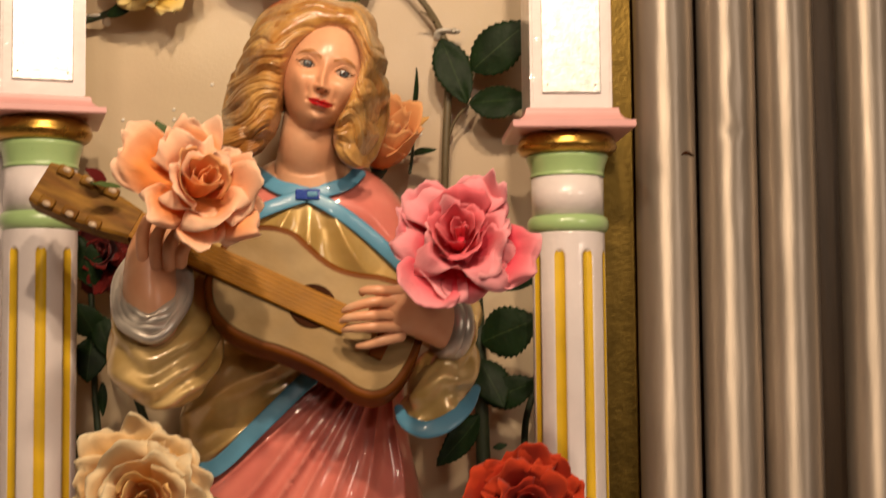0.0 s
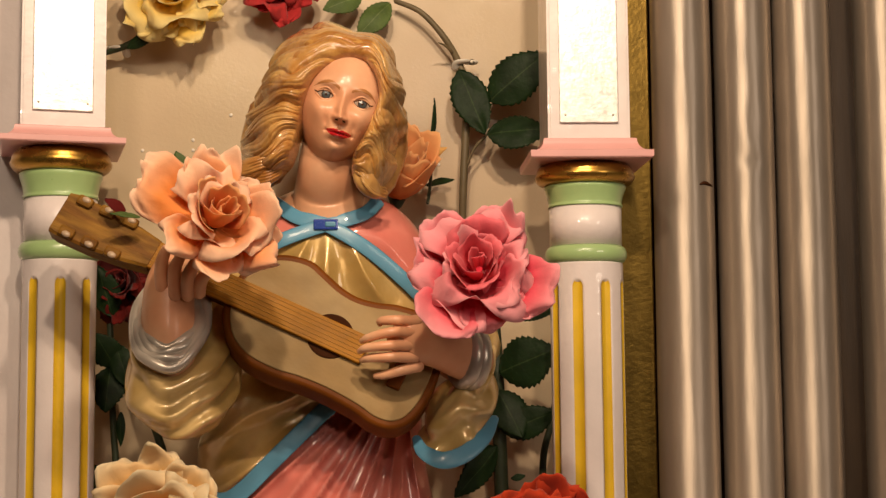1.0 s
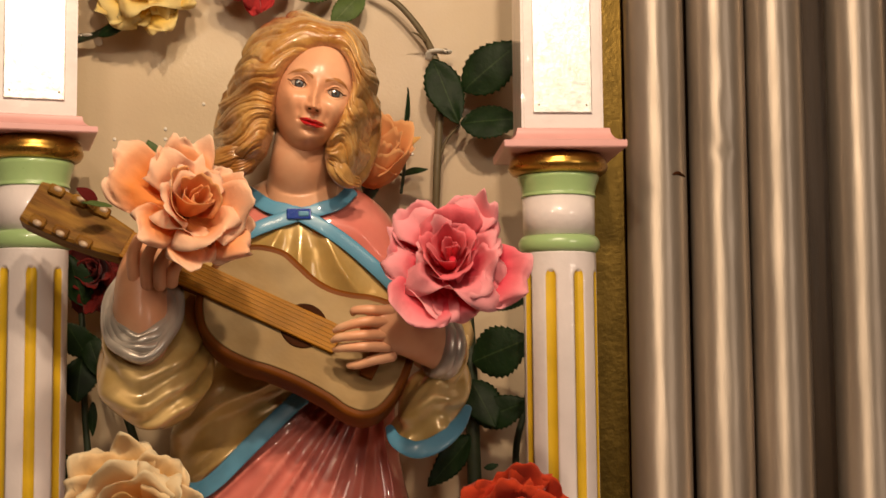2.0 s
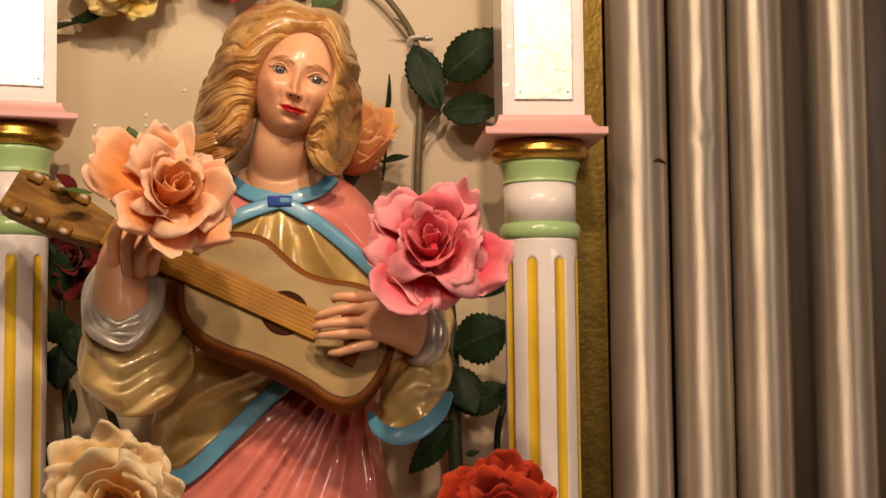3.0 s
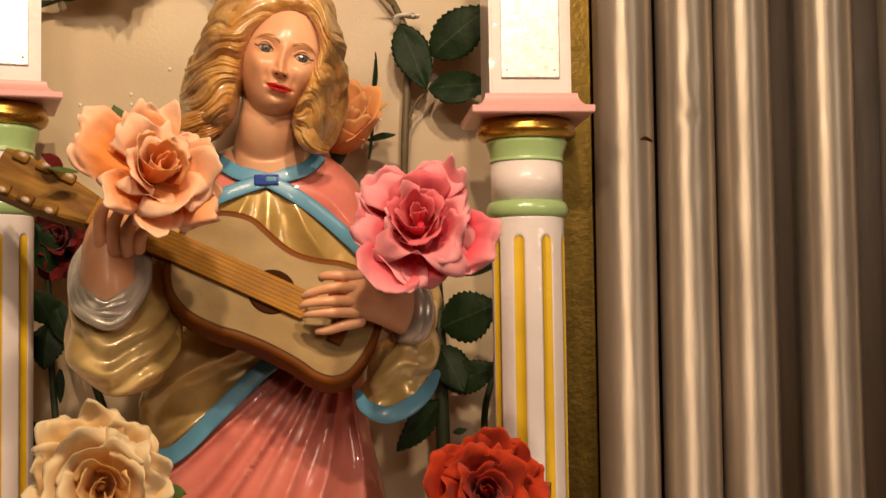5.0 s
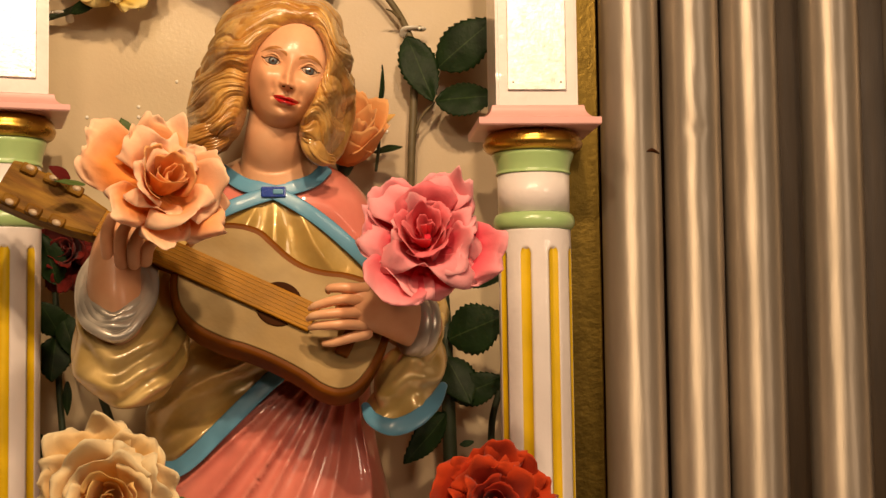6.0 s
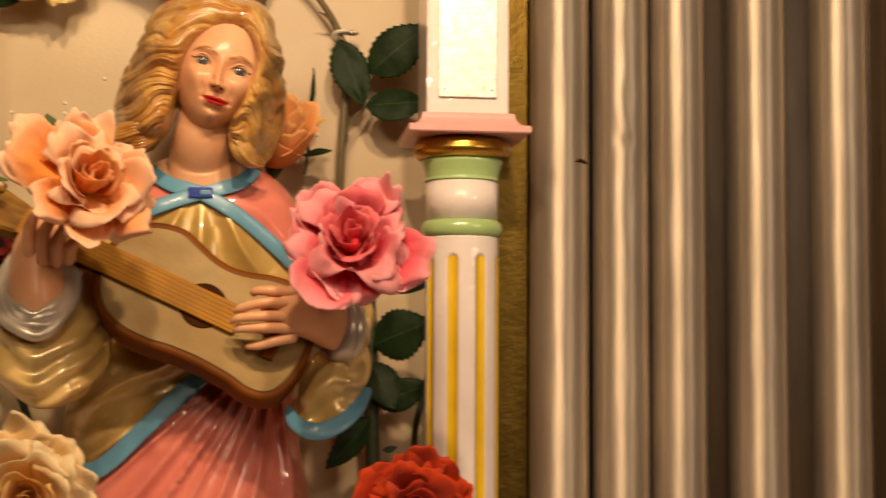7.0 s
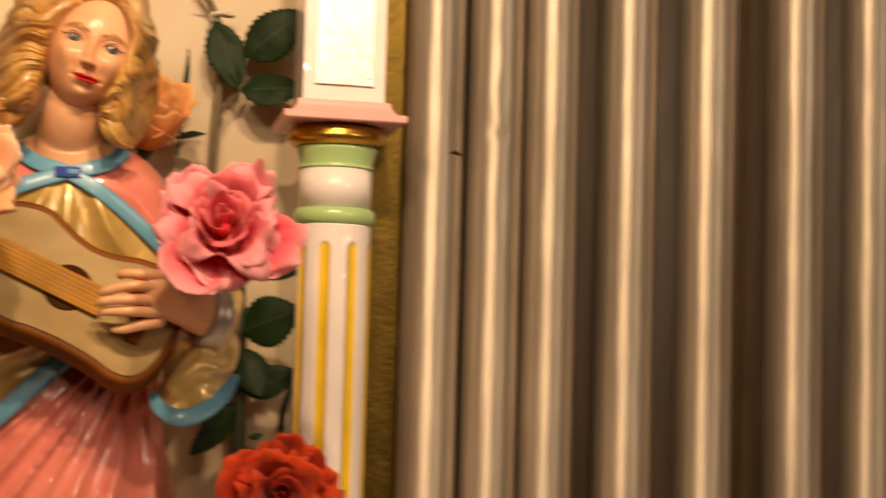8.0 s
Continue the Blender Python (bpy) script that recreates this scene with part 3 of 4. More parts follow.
tube(bm, [(0.0503, 1.1500, 1.7748), (0.0434, 1.1450, 1.7795), (0.0384, 1.1400, 1.7802)], [0.0013, 0.0006], 0, 6, 6)
part("thorn", bm, M["stem"], v1)

vine("rose_vine", [(0.0876, 1.1200, 1.3405), (0.0860, 1.1200, 1.3992), (0.0849, 1.1200, 1.4539), (0.0841, 1.1250, 1.5092), (0.0830, 1.1300, 1.5466)], [0.0062, 0.0058, 0.0052, 0.004], "dark_stem",
     [((0.0847, 1.1100, 1.4999), (0.1292, 1.0900, 1.5184), 0.044, (0.1, -1, 0.25), "leaf"),
      ((0.0831, 1.1150, 1.4861), (0.1019, 1.1000, 1.4478), 0.032, UP, "leaf"),
      ((0.0869, 1.1100, 1.4520), (0.1295, 1.1000, 1.4687), 0.028, UP, "leaf"),
      ((0.0814, 1.1000, 1.4413), (0.0462, 1.0800, 1.4032), 0.026, (0.3, -1, -0.2), "leaf"),
      ((0.0958, 1.1200, 1.5461), (0.1333, 1.1200, 1.5514), 0.014, UP, "leaf"),
      ((0.0941, 1.1200, 1.4136), (0.1056, 1.1200, 1.4162), 0.006, UP, "leaf")],
     "thick dark green rose stem with leaves beside the column")
vine("rose_vine", [(0.1215, 1.1400, 1.4062), (0.1233, 1.1400, 1.4341), (0.1309, 1.1400, 1.4620), (0.1345, 1.1400, 1.4854)], [0.003, 0.0028, 0.0026], "dark_stem", [], "dark thin rose stem in the niche")
vine("rose_vine", [(-0.2221, 1.1300, 1.3478), (-0.2261, 1.1300, 1.4111), (-0.2305, 1.1300, 1.4659), (-0.2332, 1.1300, 1.5304), (-0.2364, 1.1300, 1.5675)], [0.003, 0.0028, 0.0026], "dark_stem",
     [((-0.2295, 1.1200, 1.5485), (-0.2407, 1.1100, 1.5893), 0.026, UP, "leaf"),
      ((-0.2272, 1.1200, 1.5072), (-0.2418, 1.1100, 1.5345), 0.026, UP, "leaf"),
      ((-0.2269, 1.1200, 1.5255), (-0.2123, 1.1100, 1.4889), 0.022, UP, "leaf"),
      ((-0.2308, 1.1200, 1.5072), (-0.2328, 1.1100, 1.4710), 0.030, UP, "leaf"),
      ((-0.2221, 1.1200, 1.4706), (-0.2218, 1.1200, 1.4434), 0.008, UP, "leaf"),
      ((-0.2280, 1.1000, 1.4047), (-0.2404, 1.0900, 1.4329), 0.016, UP, "leaf")],
     "dark rose stem with leaves in shade behind the sleeve")
vine("rose_vine", [(-0.1761, 1.1400, 1.3640), (-0.1858, 1.1400, 1.4144), (-0.1930, 1.1400, 1.4421), (-0.2040, 1.1400, 1.4745), (-0.2146, 1.1400, 1.5118)], [0.0036, 0.0034, 0.003], "dark_stem", [], "dark rose stem leaning behind the sleeve")
v6 = vine("rose_vine", [(-0.2635, 1.1550, 1.7702), (-0.2363, 1.1500, 1.7769), (-0.2187, 1.1450, 1.7835), (-0.1942, 1.1400, 1.8027)], [0.002, 0.003, 0.0024], "dark_stem",
          [((-0.2247, 1.1400, 1.7754), (-0.1947, 1.1300, 1.7894), 0.012, UP, "leaf")], "short green stem of the yellow rose clipped to the wall")
vine("rose_leaf_spray", [(-0.1403, 0.9850, 1.3823), (-0.1257, 0.9800, 1.3866), (-0.1172, 0.9750, 1.3895)], [0.0012, 0.001], "dark_stem",
     [((-0.1217, 0.9700, 1.3885), (-0.1054, 0.9650, 1.3874), 0.012, UP, "leaf_light")], "small green leaf of the ivory rose")
leaf_pair = vine("rose_leaf_spray", [(-0.1625, 0.9850, 1.6364), (-0.1569, 0.9800, 1.6480), (-0.1538, 0.9750, 1.6521)], [0.0012, 0.001], "dark_stem",
                 [((-0.1501, 0.9700, 1.6440), (-0.1559, 0.9700, 1.6595), 0.012, UP, "leaf_light"), ((-0.1769, 0.9500, 1.6102), (-0.1965, 0.9450, 1.6121), 0.008, (0.1, -0.5, 0.8), "leaf_light"),
                  ((-0.1890, 0.9600, 1.6154), (-0.2023, 0.9550, 1.6236), 0.010, (0.1, -0.8, 0.5), "red_shaded")], "small green leaves of the peach rose")


def cable_clip(at, mirror=1):
    ob = thing("cable_clip", "small white plastic clip screwed to the wall over a stem", "clip", "stem clips")
    ob.location = at
    bm = bmesh.new()
    tube(bm, [(-0.008 * mirror, 0, -0.003), (-0.007 * mirror, -0.005, 0.001), (0, -0.006, 0.002), (0.003 * mirror, -0.003, 0.002), (0.009 * mirror, -0.002, 0.002)], [0.0035, 0.0036, 0.0036], 0, 10, 16, 0.45, (0, 0.3, 1))
    part("strap", bm, M["clip"], ob)
    bm = bmesh.new()
    bmesh.ops.create_uvsphere(bm, u_segments=14, v_segments=8, radius=0.0026, matrix=Matrix.Translation((0.006 * mirror, -0.0045, 0.002)) @ Matrix.Diagonal((1, 0.5, 1, 1)))
    part("screw", bm, M["screw"], ob)
    return ob


cable_clip((0.0612, 1.1550, 1.7641))
cable_clip((-0.2358, 1.1550, 1.7761), -1)


# sparkles on the niche wall, added as small white domes
for spot in [(-0.1407, 1.1695, 1.7237), (-0.1731, 1.1695, 1.7020), (-0.1730, 1.1695, 1.6932), (-0.2163, 1.1695, 1.6931), (-0.1371, 1.1695, 1.6890), (0.0386, 1.1695, 1.6802)]:
    bm = bmesh.new()
    bmesh.ops.create_uvsphere(bm, u_segments=12, v_segments=8, radius=0.0016, matrix=Matrix.Translation(spot) @ Matrix.Diagonal((1, 0.6, 1, 1)))
    for f in bm.faces:
        f.smooth = True
    tagged(mesh_object("wall_glint", bm, M["pin"]), "tiny pin-like dome on the cream niche wall, white to give a glint", "pin", "pins in the niche wall")


bud = thing("rose_bud", "tiny cream and green rose bud beside the orange rose", "artificial rose", "silk roses")
bm = bmesh.new()
tube(bm, [(0.0276, 1.1150, 1.6395), (0.0303, 1.1250, 1.6597), (0.0316, 1.1300, 1.6833)], [0.0013, 0.0014, 0.0012], 0, 10, 16)
part("stem", bm, M["dark_stem"], bud)
bm = bmesh.new()
tube(bm, [(0.0315, 1.1280, 1.6791), (0.0361, 1.1240, 1.6833), (0.0436, 1.1200, 1.6864)], [0.0034, 0.0040, 0.0008], 0, 10, 12, 0.5, (0, -1, 0.3))
part("petal", bm, M["ivory"], bud)


# ---- statue ----
MATS = [M[k] for k in ("skin", "hair", "pink", "tan", "blue", "lip", "eye", "iris", "brow", "cuff", "navy", "hole", "hair_brown")]
SKIN, HAIR, PINK, TAN, BLUE, LIP, EYE, IRIS, BROW, CUFF, NAVY, DARK, STREAK = range(13)
sb = bmesh.new()
BODY_Y = 1.075
body_rows = np.array([
    (-0.0667, -0.0383, 1.6484, 0.0220), (-0.0841, -0.0208, 1.6414, 0.0340), (-0.1028, 0.0010, 1.6308, 0.0440), (-0.1167, 0.0193, 1.6119, 0.0540),
    (-0.1273, 0.0313, 1.5834, 0.0620), (-0.1293, 0.0318, 1.5442, 0.0600), (-0.1312, 0.0263, 1.5053, 0.0560), (-0.1451, 0.0209, 1.4753, 0.0580),
    (-0.1522, 0.0223, 1.4412, 0.0640), (-0.1583, 0.0281, 1.4072, 0.0700), (-0.1558, 0.0380, 1.3650, 0.0750), (-0.1511, 0.0439, 1.3063, 0.0780)])
body_rows = np.vstack([body_rows, [*body_rows[-1][:2], LEDGE, 0.08]])
NECK_L, NECK_R, CLASP = (-0.0938, 1.0000, 1.6327), (-0.0140, 1.0000, 1.6295), (-0.0511, 1.0000, 1.6112)
BAND_L, BAND_R = (-0.0945, 1.0000, 1.5964), (0.0254, 1.0000, 1.5540)
SASH = [(-0.1385, 1.0000, 1.4150), (-0.1336, 1.0000, 1.4089), (-0.1212, 1.0000, 1.4096), (-0.1080, 1.0000, 1.4190), (-0.0927, 1.0000, 1.4342), (-0.0714, 1.0000, 1.4550), (-0.0555, 1.0000, 1.4703), (-0.0482, 1.0000, 1.4763)]


def over(x, z, a, b):
    """True above the line through a and b."""
    return z > a[2] + (b[2] - a[2]) * (x - a[0]) / (b[0] - a[0])


sash_x, sash_z = [p[0] for p in SASH], [p[2] for p in SASH]
tab = glide(body_rows[:, [0, 1, 2, 3]], 190)


def body_shape(z):
    i = np.argsort(tab[:, 2])
    return [np.interp(z, tab[i, 2], tab[i, k]) for k in (0, 1, 3)]


def skirt_fold(x, z):
    dz = max(0.0, 1.4782 - z)
    u = (x - 0.0117) / (0.022 + 0.72 * min(dz, 0.12))
    u += 0.16 * noise.noise(Vector((u * 1.6, z * 9, 2)))
    f = 0.0115 * ((1 - abs(math.sin(u * 12))) ** 1.15 - 0.35) * (0.75 + 0.7 * noise.noise(Vector((u * 2.2, 0, 4)))) + 0.004 * noise.noise(Vector((u * 3, z * 8, 9)))
    return f * min(1, max(0, (1.5007 - z) / 0.02))


def tunic_fold(x, z):
    s = z - 0.58 * x
    wander = 1.5 * noise.noise(Vector((x * 14, 0, z * 14)))
    return 0.0140 * ((1 - abs(math.sin(s * 80 + wander))) ** 1.2 - 0.4) + 0.004 * noise.noise(Vector((x * 30, 3, z * 30)))


def fold(x, z):
    """Depth of the carved folds at a place on the front."""
    if z < 1.5091:
        zs = np.interp(x, sash_x, sash_z) if x < sash_x[-1] else 1.6
        k = min(1.0, abs(z - zs) / 0.010)
        return k * (skirt_fold(x, z) if z < zs else tunic_fold(x, z))
    if z < 1.6065:
        k = min(1.0, (1.6065 - z) / 0.02)
        u = math.atan2(x - CLASP[0], CLASP[2] + 0.02 - z)
        return k * (0.0034 * (1 - 2 * abs(math.sin(u * 7 + 2 * noise.noise(Vector((x * 14, 5, z * 14)))))) + 0.0035 * noise.noise(Vector((x * 28, 1, z * 28))))
    return 0.0008 * noise.noise(Vector((x * 30, 0, z * 30)))


def front(x, z, lift=0.0):
    l, r, b = body_shape(z)
    u = min(0.98, abs((x - (l + r) / 2) / ((r - l) / 2)))
    return BODY_Y - b * (1 - u ** 2.4) ** (1 / 2.4) - fold(x, z) - lift


lines, mats = [], []
ts = np.linspace(0, 2 * np.pi, 360, endpoint=False)
for l, r, z, b in tab:
    line, mrow = [], []
    for t in ts:
        ca, sa = math.cos(t), math.sin(t)
        e = 2 / 2.4
        x = (l + r) / 2 + (r - l) / 2 * math.copysign(abs(sa) ** e, sa)
        y = BODY_Y - b * math.copysign(abs(ca) ** e, ca) * (1.0 if ca > 0 else 0.85)
        if ca > -0.2:
            y -= fold(x, z)
        line.append((x, y, z))
        if z > 1.5173:
            if over(x, z, NECK_L, CLASP) and over(x, z, CLASP, NECK_R) and NECK_L[0] < x < NECK_R[0]:
                k = SKIN
            elif (not over(x, z, CLASP, BAND_L) if x < CLASP[0] else not over(x, z, CLASP, BAND_R)):
                k = TAN
            else:
                k = PINK
        else:
            zs = np.interp(x, sash_x, sash_z)
            k = TAN if (z > zs and x < sash_x[-1]) else PINK
        mrow.append(k)
    lines.append(line)
    mats.append(mrow)
vs = grid(sb, lines, mats, wrap=True)
cap(sb, vs[0], SKIN)
cap(sb, vs[-1], PINK)


def trim(points, width, thick, mi=BLUE, lift=0.0045):
    """A raised painted band lying on the body."""
    pts = glide(points, 40)
    path = [(p[0], front(p[0], p[2], lift), p[2]) for p in pts]
    sm = np.array(path)
    for _ in range(10):
        sm[1:-1, 1] = (sm[:-2, 1] + 2 * sm[1:-1, 1] + sm[2:, 1]) / 4
    tube(sb, sm, [width / 2], mi, 12, 60, thick, (0, -1, 0.2))


trim([NECK_L, (-0.0739, 1.0000, 1.6180), CLASP, (-0.0200, 1.0000, 1.5926), (0.0069, 1.0000, 1.5700), (0.0275, 1.0000, 1.5499)], 0.0112, 0.14)
trim([(-0.0124, 1.0000, 1.6311), (-0.0241, 1.0000, 1.6194), CLASP, (-0.0739, 1.0000, 1.6038), (-0.0945, 1.0000, 1.5955)], 0.0112, 0.14)
trim(SASH, 0.0130, 0.14, BLUE, 0.0076)
clasp = Vector((CLASP[0], front(CLASP[0], CLASP[2]) - 0.0065, CLASP[2]))
for dx, w, h, mi in ((0.0, 0.0092, 0.0040, NAVY), (0.0035, 0.0040, 0.0020, BLUE)):
    before = set(sb.faces)
    box(sb, clasp + Vector((dx - w, -0.002 - 0.25 * dx, -h)), clasp + Vector((dx + w, 0.004, h)), 0.001)
    for f in sb.faces:
        if f not in before:
            f.material_index = mi

# neck
tube(sb, [(-0.0503, 1.0450, 1.6258), (-0.0516, 1.0350, 1.6407), (-0.0509, 1.0220, 1.6539), (-0.0465, 1.0200, 1.6752)], [0.031, 0.0245, 0.0215, 0.022], SKIN, 28, 24)
# face
FC = Vector((-0.0392, 1.0060, 1.6976))
turn = Euler((radians(6), radians(15), radians(5)), "XYZ").to_matrix()


def bump2(u, v, cu, cv, su, sv):
    return math.exp(-((u - cu) / su) ** 2 - ((v - cv) / sv) ** 2)


def step_up(x):
    return 1 / (1 + math.exp(-x))


def relief(u, v):
    """Height of the carved features over the plain oval."""
    a = abs(u)
    w = 0.0
    # nose: a ridge that rises to the tip and breaks off sharply beneath it
    if v < 0.40:
        rise = min(1.0, max(0.0, (0.40 - v) / 0.58)) ** 1.7
        under = step_up((v + 0.215) / 0.014)
        w += 0.0112 * rise * under * math.exp(-(abs(u) / (0.095 + 0.05 * max(0.0, 0.05 - v))) ** 2.2)
    w += 0.0040 * bump2(a, v, 0.135, -0.165, 0.065, 0.050)
    w += 0.0022 * bump2(u, v, 0, -0.155, 0.10, 0.055)
    # sockets, eyeballs, lids, brow
    w -= 0.0062 * bump2(a, v, 0.38, 0.17, 0.25, 0.125)
    w += 0.0042 * bump2(a, v, 0.46, 0.18, 0.17, 0.080)
    d = (a - 0.46) / 0.205
    if abs(d) < 1.15:
        w += 0.0011 * math.exp(-((v - 0.18 - 0.092 * max(0.0, 1 - d * d) - 0.016) / 0.016) ** 2)
        w += 0.0006 * math.exp(-((v - 0.18 + 0.080 * max(0.0, 1 - d * d) + 0.012) / 0.014) ** 2)
    w += 0.0024 * bump2(a, v, 0.48, 0.375, 0.22, 0.060)
    # cheeks, mouth, chin
    w += 0.0034 * bump2(a, v, 0.58, -0.10, 0.22, 0.20)
    w -= 0.0016 * bump2(a, v, 0.36, -0.27, 0.07, 0.10)
    w += 0.0034 * bump2(u, v, 0, -0.42, 0.28, 0.14)
    w -= 0.0012 * bump2(u, v, 0, -0.275, 0.035, 0.050)
    w += 0.0022 * bump2(u, v, 0, -0.372, 0.20, 0.026)
    w += 0.0028 * bump2(u, v, 0, -0.452, 0.17, 0.034)
    w -= 0.0022 * bump2(u, v, 0, -0.408, 0.26, 0.012)
    w -= 0.0015 * bump2(a, v, 0.36, -0.395, 0.05, 0.04)
    w -= 0.0024 * bump2(u, v, 0, -0.545, 0.20, 0.045)
    w += 0.0046 * bump2(u, v, 0, -0.68, 0.22, 0.13)
    return w


def paint(u, v):
    a = abs(u)
    side = math.copysign(1.0, u)
    d = (a - 0.46) / 0.205
    lid = 0.084 * max(0.0, 1 - d * d) ** 0.8
    if abs(d) < 1 and -0.9 * lid < v - 0.18 < 0.8 * lid:
        q = math.hypot((u - side * 0.455 - 0.015) * 0.69, v - 0.178)
        edge = (0.8 if v > 0.18 else 0.9) * lid - abs(v - 0.18)
        if edge < (0.024 if v > 0.18 else 0.010):
            return DARK
        return DARK if q < 0.022 or 0.064 < q < 0.078 else IRIS if q < 0.07 else EYE
    if 0.9 < d < 1.35 and abs(v - 0.185 - 0.05 * (d - 0.9)) < 0.011:
        return DARK
    if abs(d) < 1.15 and lid + 0.012 < v - 0.18 < lid + 0.026:
        return BROW
    e = (a - 0.42) / (0.27 if a < 0.42 else 0.36)
    if abs(e) < 1 and abs(v - 0.395 + (0.075 if a < 0.42 else 0.12) * e * e) < 0.030 * (1.1 - (e * e if a > 0.42 else 0.35 * e * e)):
        return BROW
    if a < 0.35:
        k = 1 - (a / 0.35) ** 2
        hi = -0.402 + 0.020 * (a / 0.35) ** 2 + 0.054 * k ** 0.9 - 0.020 * math.exp(-(u / 0.045) ** 2)
        lo = -0.408 + 0.020 * (a / 0.35) ** 2 - 0.088 * k ** 0.8
        if lo < v < hi:
            return LIP
    if abs(v + 0.208) < 0.010 and 0.06 < a < 0.14:
        return DARK
    return SKIN


nu, nv = 200, 270
pts, mats = [], []
for j in range(nv):
    line, mrow = [], []
    for i in range(nu):
        p, q = 2 * i / (nu - 1) - 1, 2 * j / (nv - 1) - 1
        u, v = p * math.sqrt(1 - q * q / 2), q * math.sqrt(1 - p * p / 2)
        rr = min(1, u * u + v * v)
        w = 0.033 * (1 - rr ** 1.3) ** 0.55
        jaw = 1 - 0.16 * max(0, -v - 0.1) ** 1.3
        fade = min(1.0, max(0.0, 1 - rr) * 5) ** 0.6
        fu, fv = u / (1 - 0.10 * max(0.0, -v)), v + 0.085
        fu -= 0.11 * min(1.0, max(0.0, -fv / 0.4))
        line.append(tuple(FC + turn @ Vector((0.0300 * u * jaw, -(w + relief(fu, fv) * fade), 0.0430 * v))))
        mrow.append(paint(fu, fv))
    pts.append(line)
    mats.append(mrow)
grid(sb, pts, mats)


# hair: one carved mass on each side of the parting, cut into waved strands
def hair_side(inner, outer, depth_in, depth_out, strands, fall, curl, seed):
    ns, nt = 170, 300
    a, b = glide(inner, nt), glide(outer, nt)
    lines, tones = [], []
    for j in range(nt):
        t = j / (nt - 1)
        out = b[j] - a[j]
        n = out / (np.linalg.norm(out) + 1e-9)
        line, tone = [], []
        for i in range(ns):
            s = i / (ns - 1) * 1.35
            if s <= 1:
                p = a[j] + out * s
                y = depth_in + (depth_out - depth_in) * s ** 2.2 - 0.015 * math.sin(math.pi * min(1, s * 0.95)) ** 0.7
            else:
                p = b[j] - out * (s - 1) * 0.6
                y = depth_out + (s - 1) * 0.11
            y += 0.016 * max(0.0, 1 - s / 0.09) ** 2 + 0.02 * max(0.0, t - 0.85)
            end = max(0.0, t - 0.88) / 0.12
            mid = (a[j] + b[j]) / 2
            p = mid + (p - mid) * math.sqrt(1 - 0.93 * end ** 2)
            y += 0.016 * end ** 2.5
            # strands leave the parting, sweep outward and turn level in the falling curls
            run = fall * t + curl * max(0.0, t - 0.38) ** 1.15
            bend = 0.30 * math.sin(5.2 * s + 9 * t + seed) + 0.16 * math.sin(11 * s - 17 * t + seed)
            drift = noise.noise(Vector((s * 2.5, t * 5, seed)))
            phase = strands * s ** 0.85 - run + bend * (0.4 + t) + 0.35 * drift
            lock = abs(math.sin(math.pi * phase)) ** 0.65
            fine = abs(math.sin(math.pi * (phase * 3 + 0.5 * drift))) ** 0.8
            wave = math.sin(2 * math.pi * (phase / 3.1) + seed)
            amp = 0.0052 * lock * (0.8 + 0.6 * drift) + 0.0010 * fine + 0.0026 * wave * min(1.0, 2 * t)
            amp *= min(1, 0.35 + 2.2 * t) * min(1, s * 7) * (1 - 0.7 * end ** 2)
            k = min(1.0, s)
            q = p + n * amp * k ** 2 * 1.2
            line.append((q[0], y - amp * (1.15 - 0.7 * k), q[2]))
            tone.append(STREAK if (phase * 1.5 + 1.1 * noise.noise(Vector((s * 6, t * 9, seed + 3)))) % 1 < 0.3 else HAIR)
        lines.append(line)
        tones.append(tone)
    grid(sb, lines, tones)


hair_side([(-0.0284, 0.9930, 1.7292), (-0.0379, 0.9930, 1.7266), (-0.0474, 0.9930, 1.7219), (-0.0548, 0.9930, 1.7159), (-0.0597, 0.9930, 1.7091), (-0.0634, 0.9930, 1.7003), (-0.0659, 0.9930, 1.6911), (-0.0671, 0.9930, 1.6815), (-0.0691, 0.9930, 1.6731), (-0.0715, 0.9930, 1.6627), (-0.0756, 0.9930, 1.6523), (-0.0809, 0.9930, 1.6419)],
          [(-0.0278, 1.0330, 1.7604), (-0.0502, 1.0330, 1.7677), (-0.0644, 1.0330, 1.7627), (-0.0773, 1.0330, 1.7542), (-0.0896, 1.0330, 1.7427), (-0.0955, 1.0330, 1.7296), (-0.0993, 1.0330, 1.7151), (-0.1018, 1.0330, 1.7025), (-0.1098, 1.0330, 1.6938), (-0.1115, 1.0330, 1.6821), (-0.1105, 1.0330, 1.6713), (-0.1156, 1.0330, 1.6604), (-0.1129, 1.0330, 1.6484)], 0.990, 1.035, 2.6, 3.6, 9.0, 3)
hair_side([(-0.0284, 0.9930, 1.7292), (-0.0209, 0.9930, 1.7267), (-0.0164, 0.9930, 1.7208), (-0.0131, 0.9930, 1.7124), (-0.0118, 0.9930, 1.7032), (-0.0143, 0.9930, 1.6939), (-0.0193, 0.9930, 1.6817), (-0.0259, 0.9930, 1.6691), (-0.0317, 0.9930, 1.6578), (-0.0313, 0.9930, 1.6461), (-0.0251, 0.9930, 1.6324)],
          [(-0.0278, 1.0330, 1.7604), (-0.0127, 1.0330, 1.7570), (-0.0036, 1.0330, 1.7461), (0.0020, 1.0330, 1.7307), (0.0071, 1.0330, 1.7159), (0.0049, 1.0330, 1.7014), (0.0070, 1.0330, 1.6865), (0.0022, 1.0330, 1.6739), (0.0001, 1.0330, 1.6595), (-0.0038, 1.0330, 1.6421)], 0.990, 1.035, 2.8, 3.0, 5.5, 8)
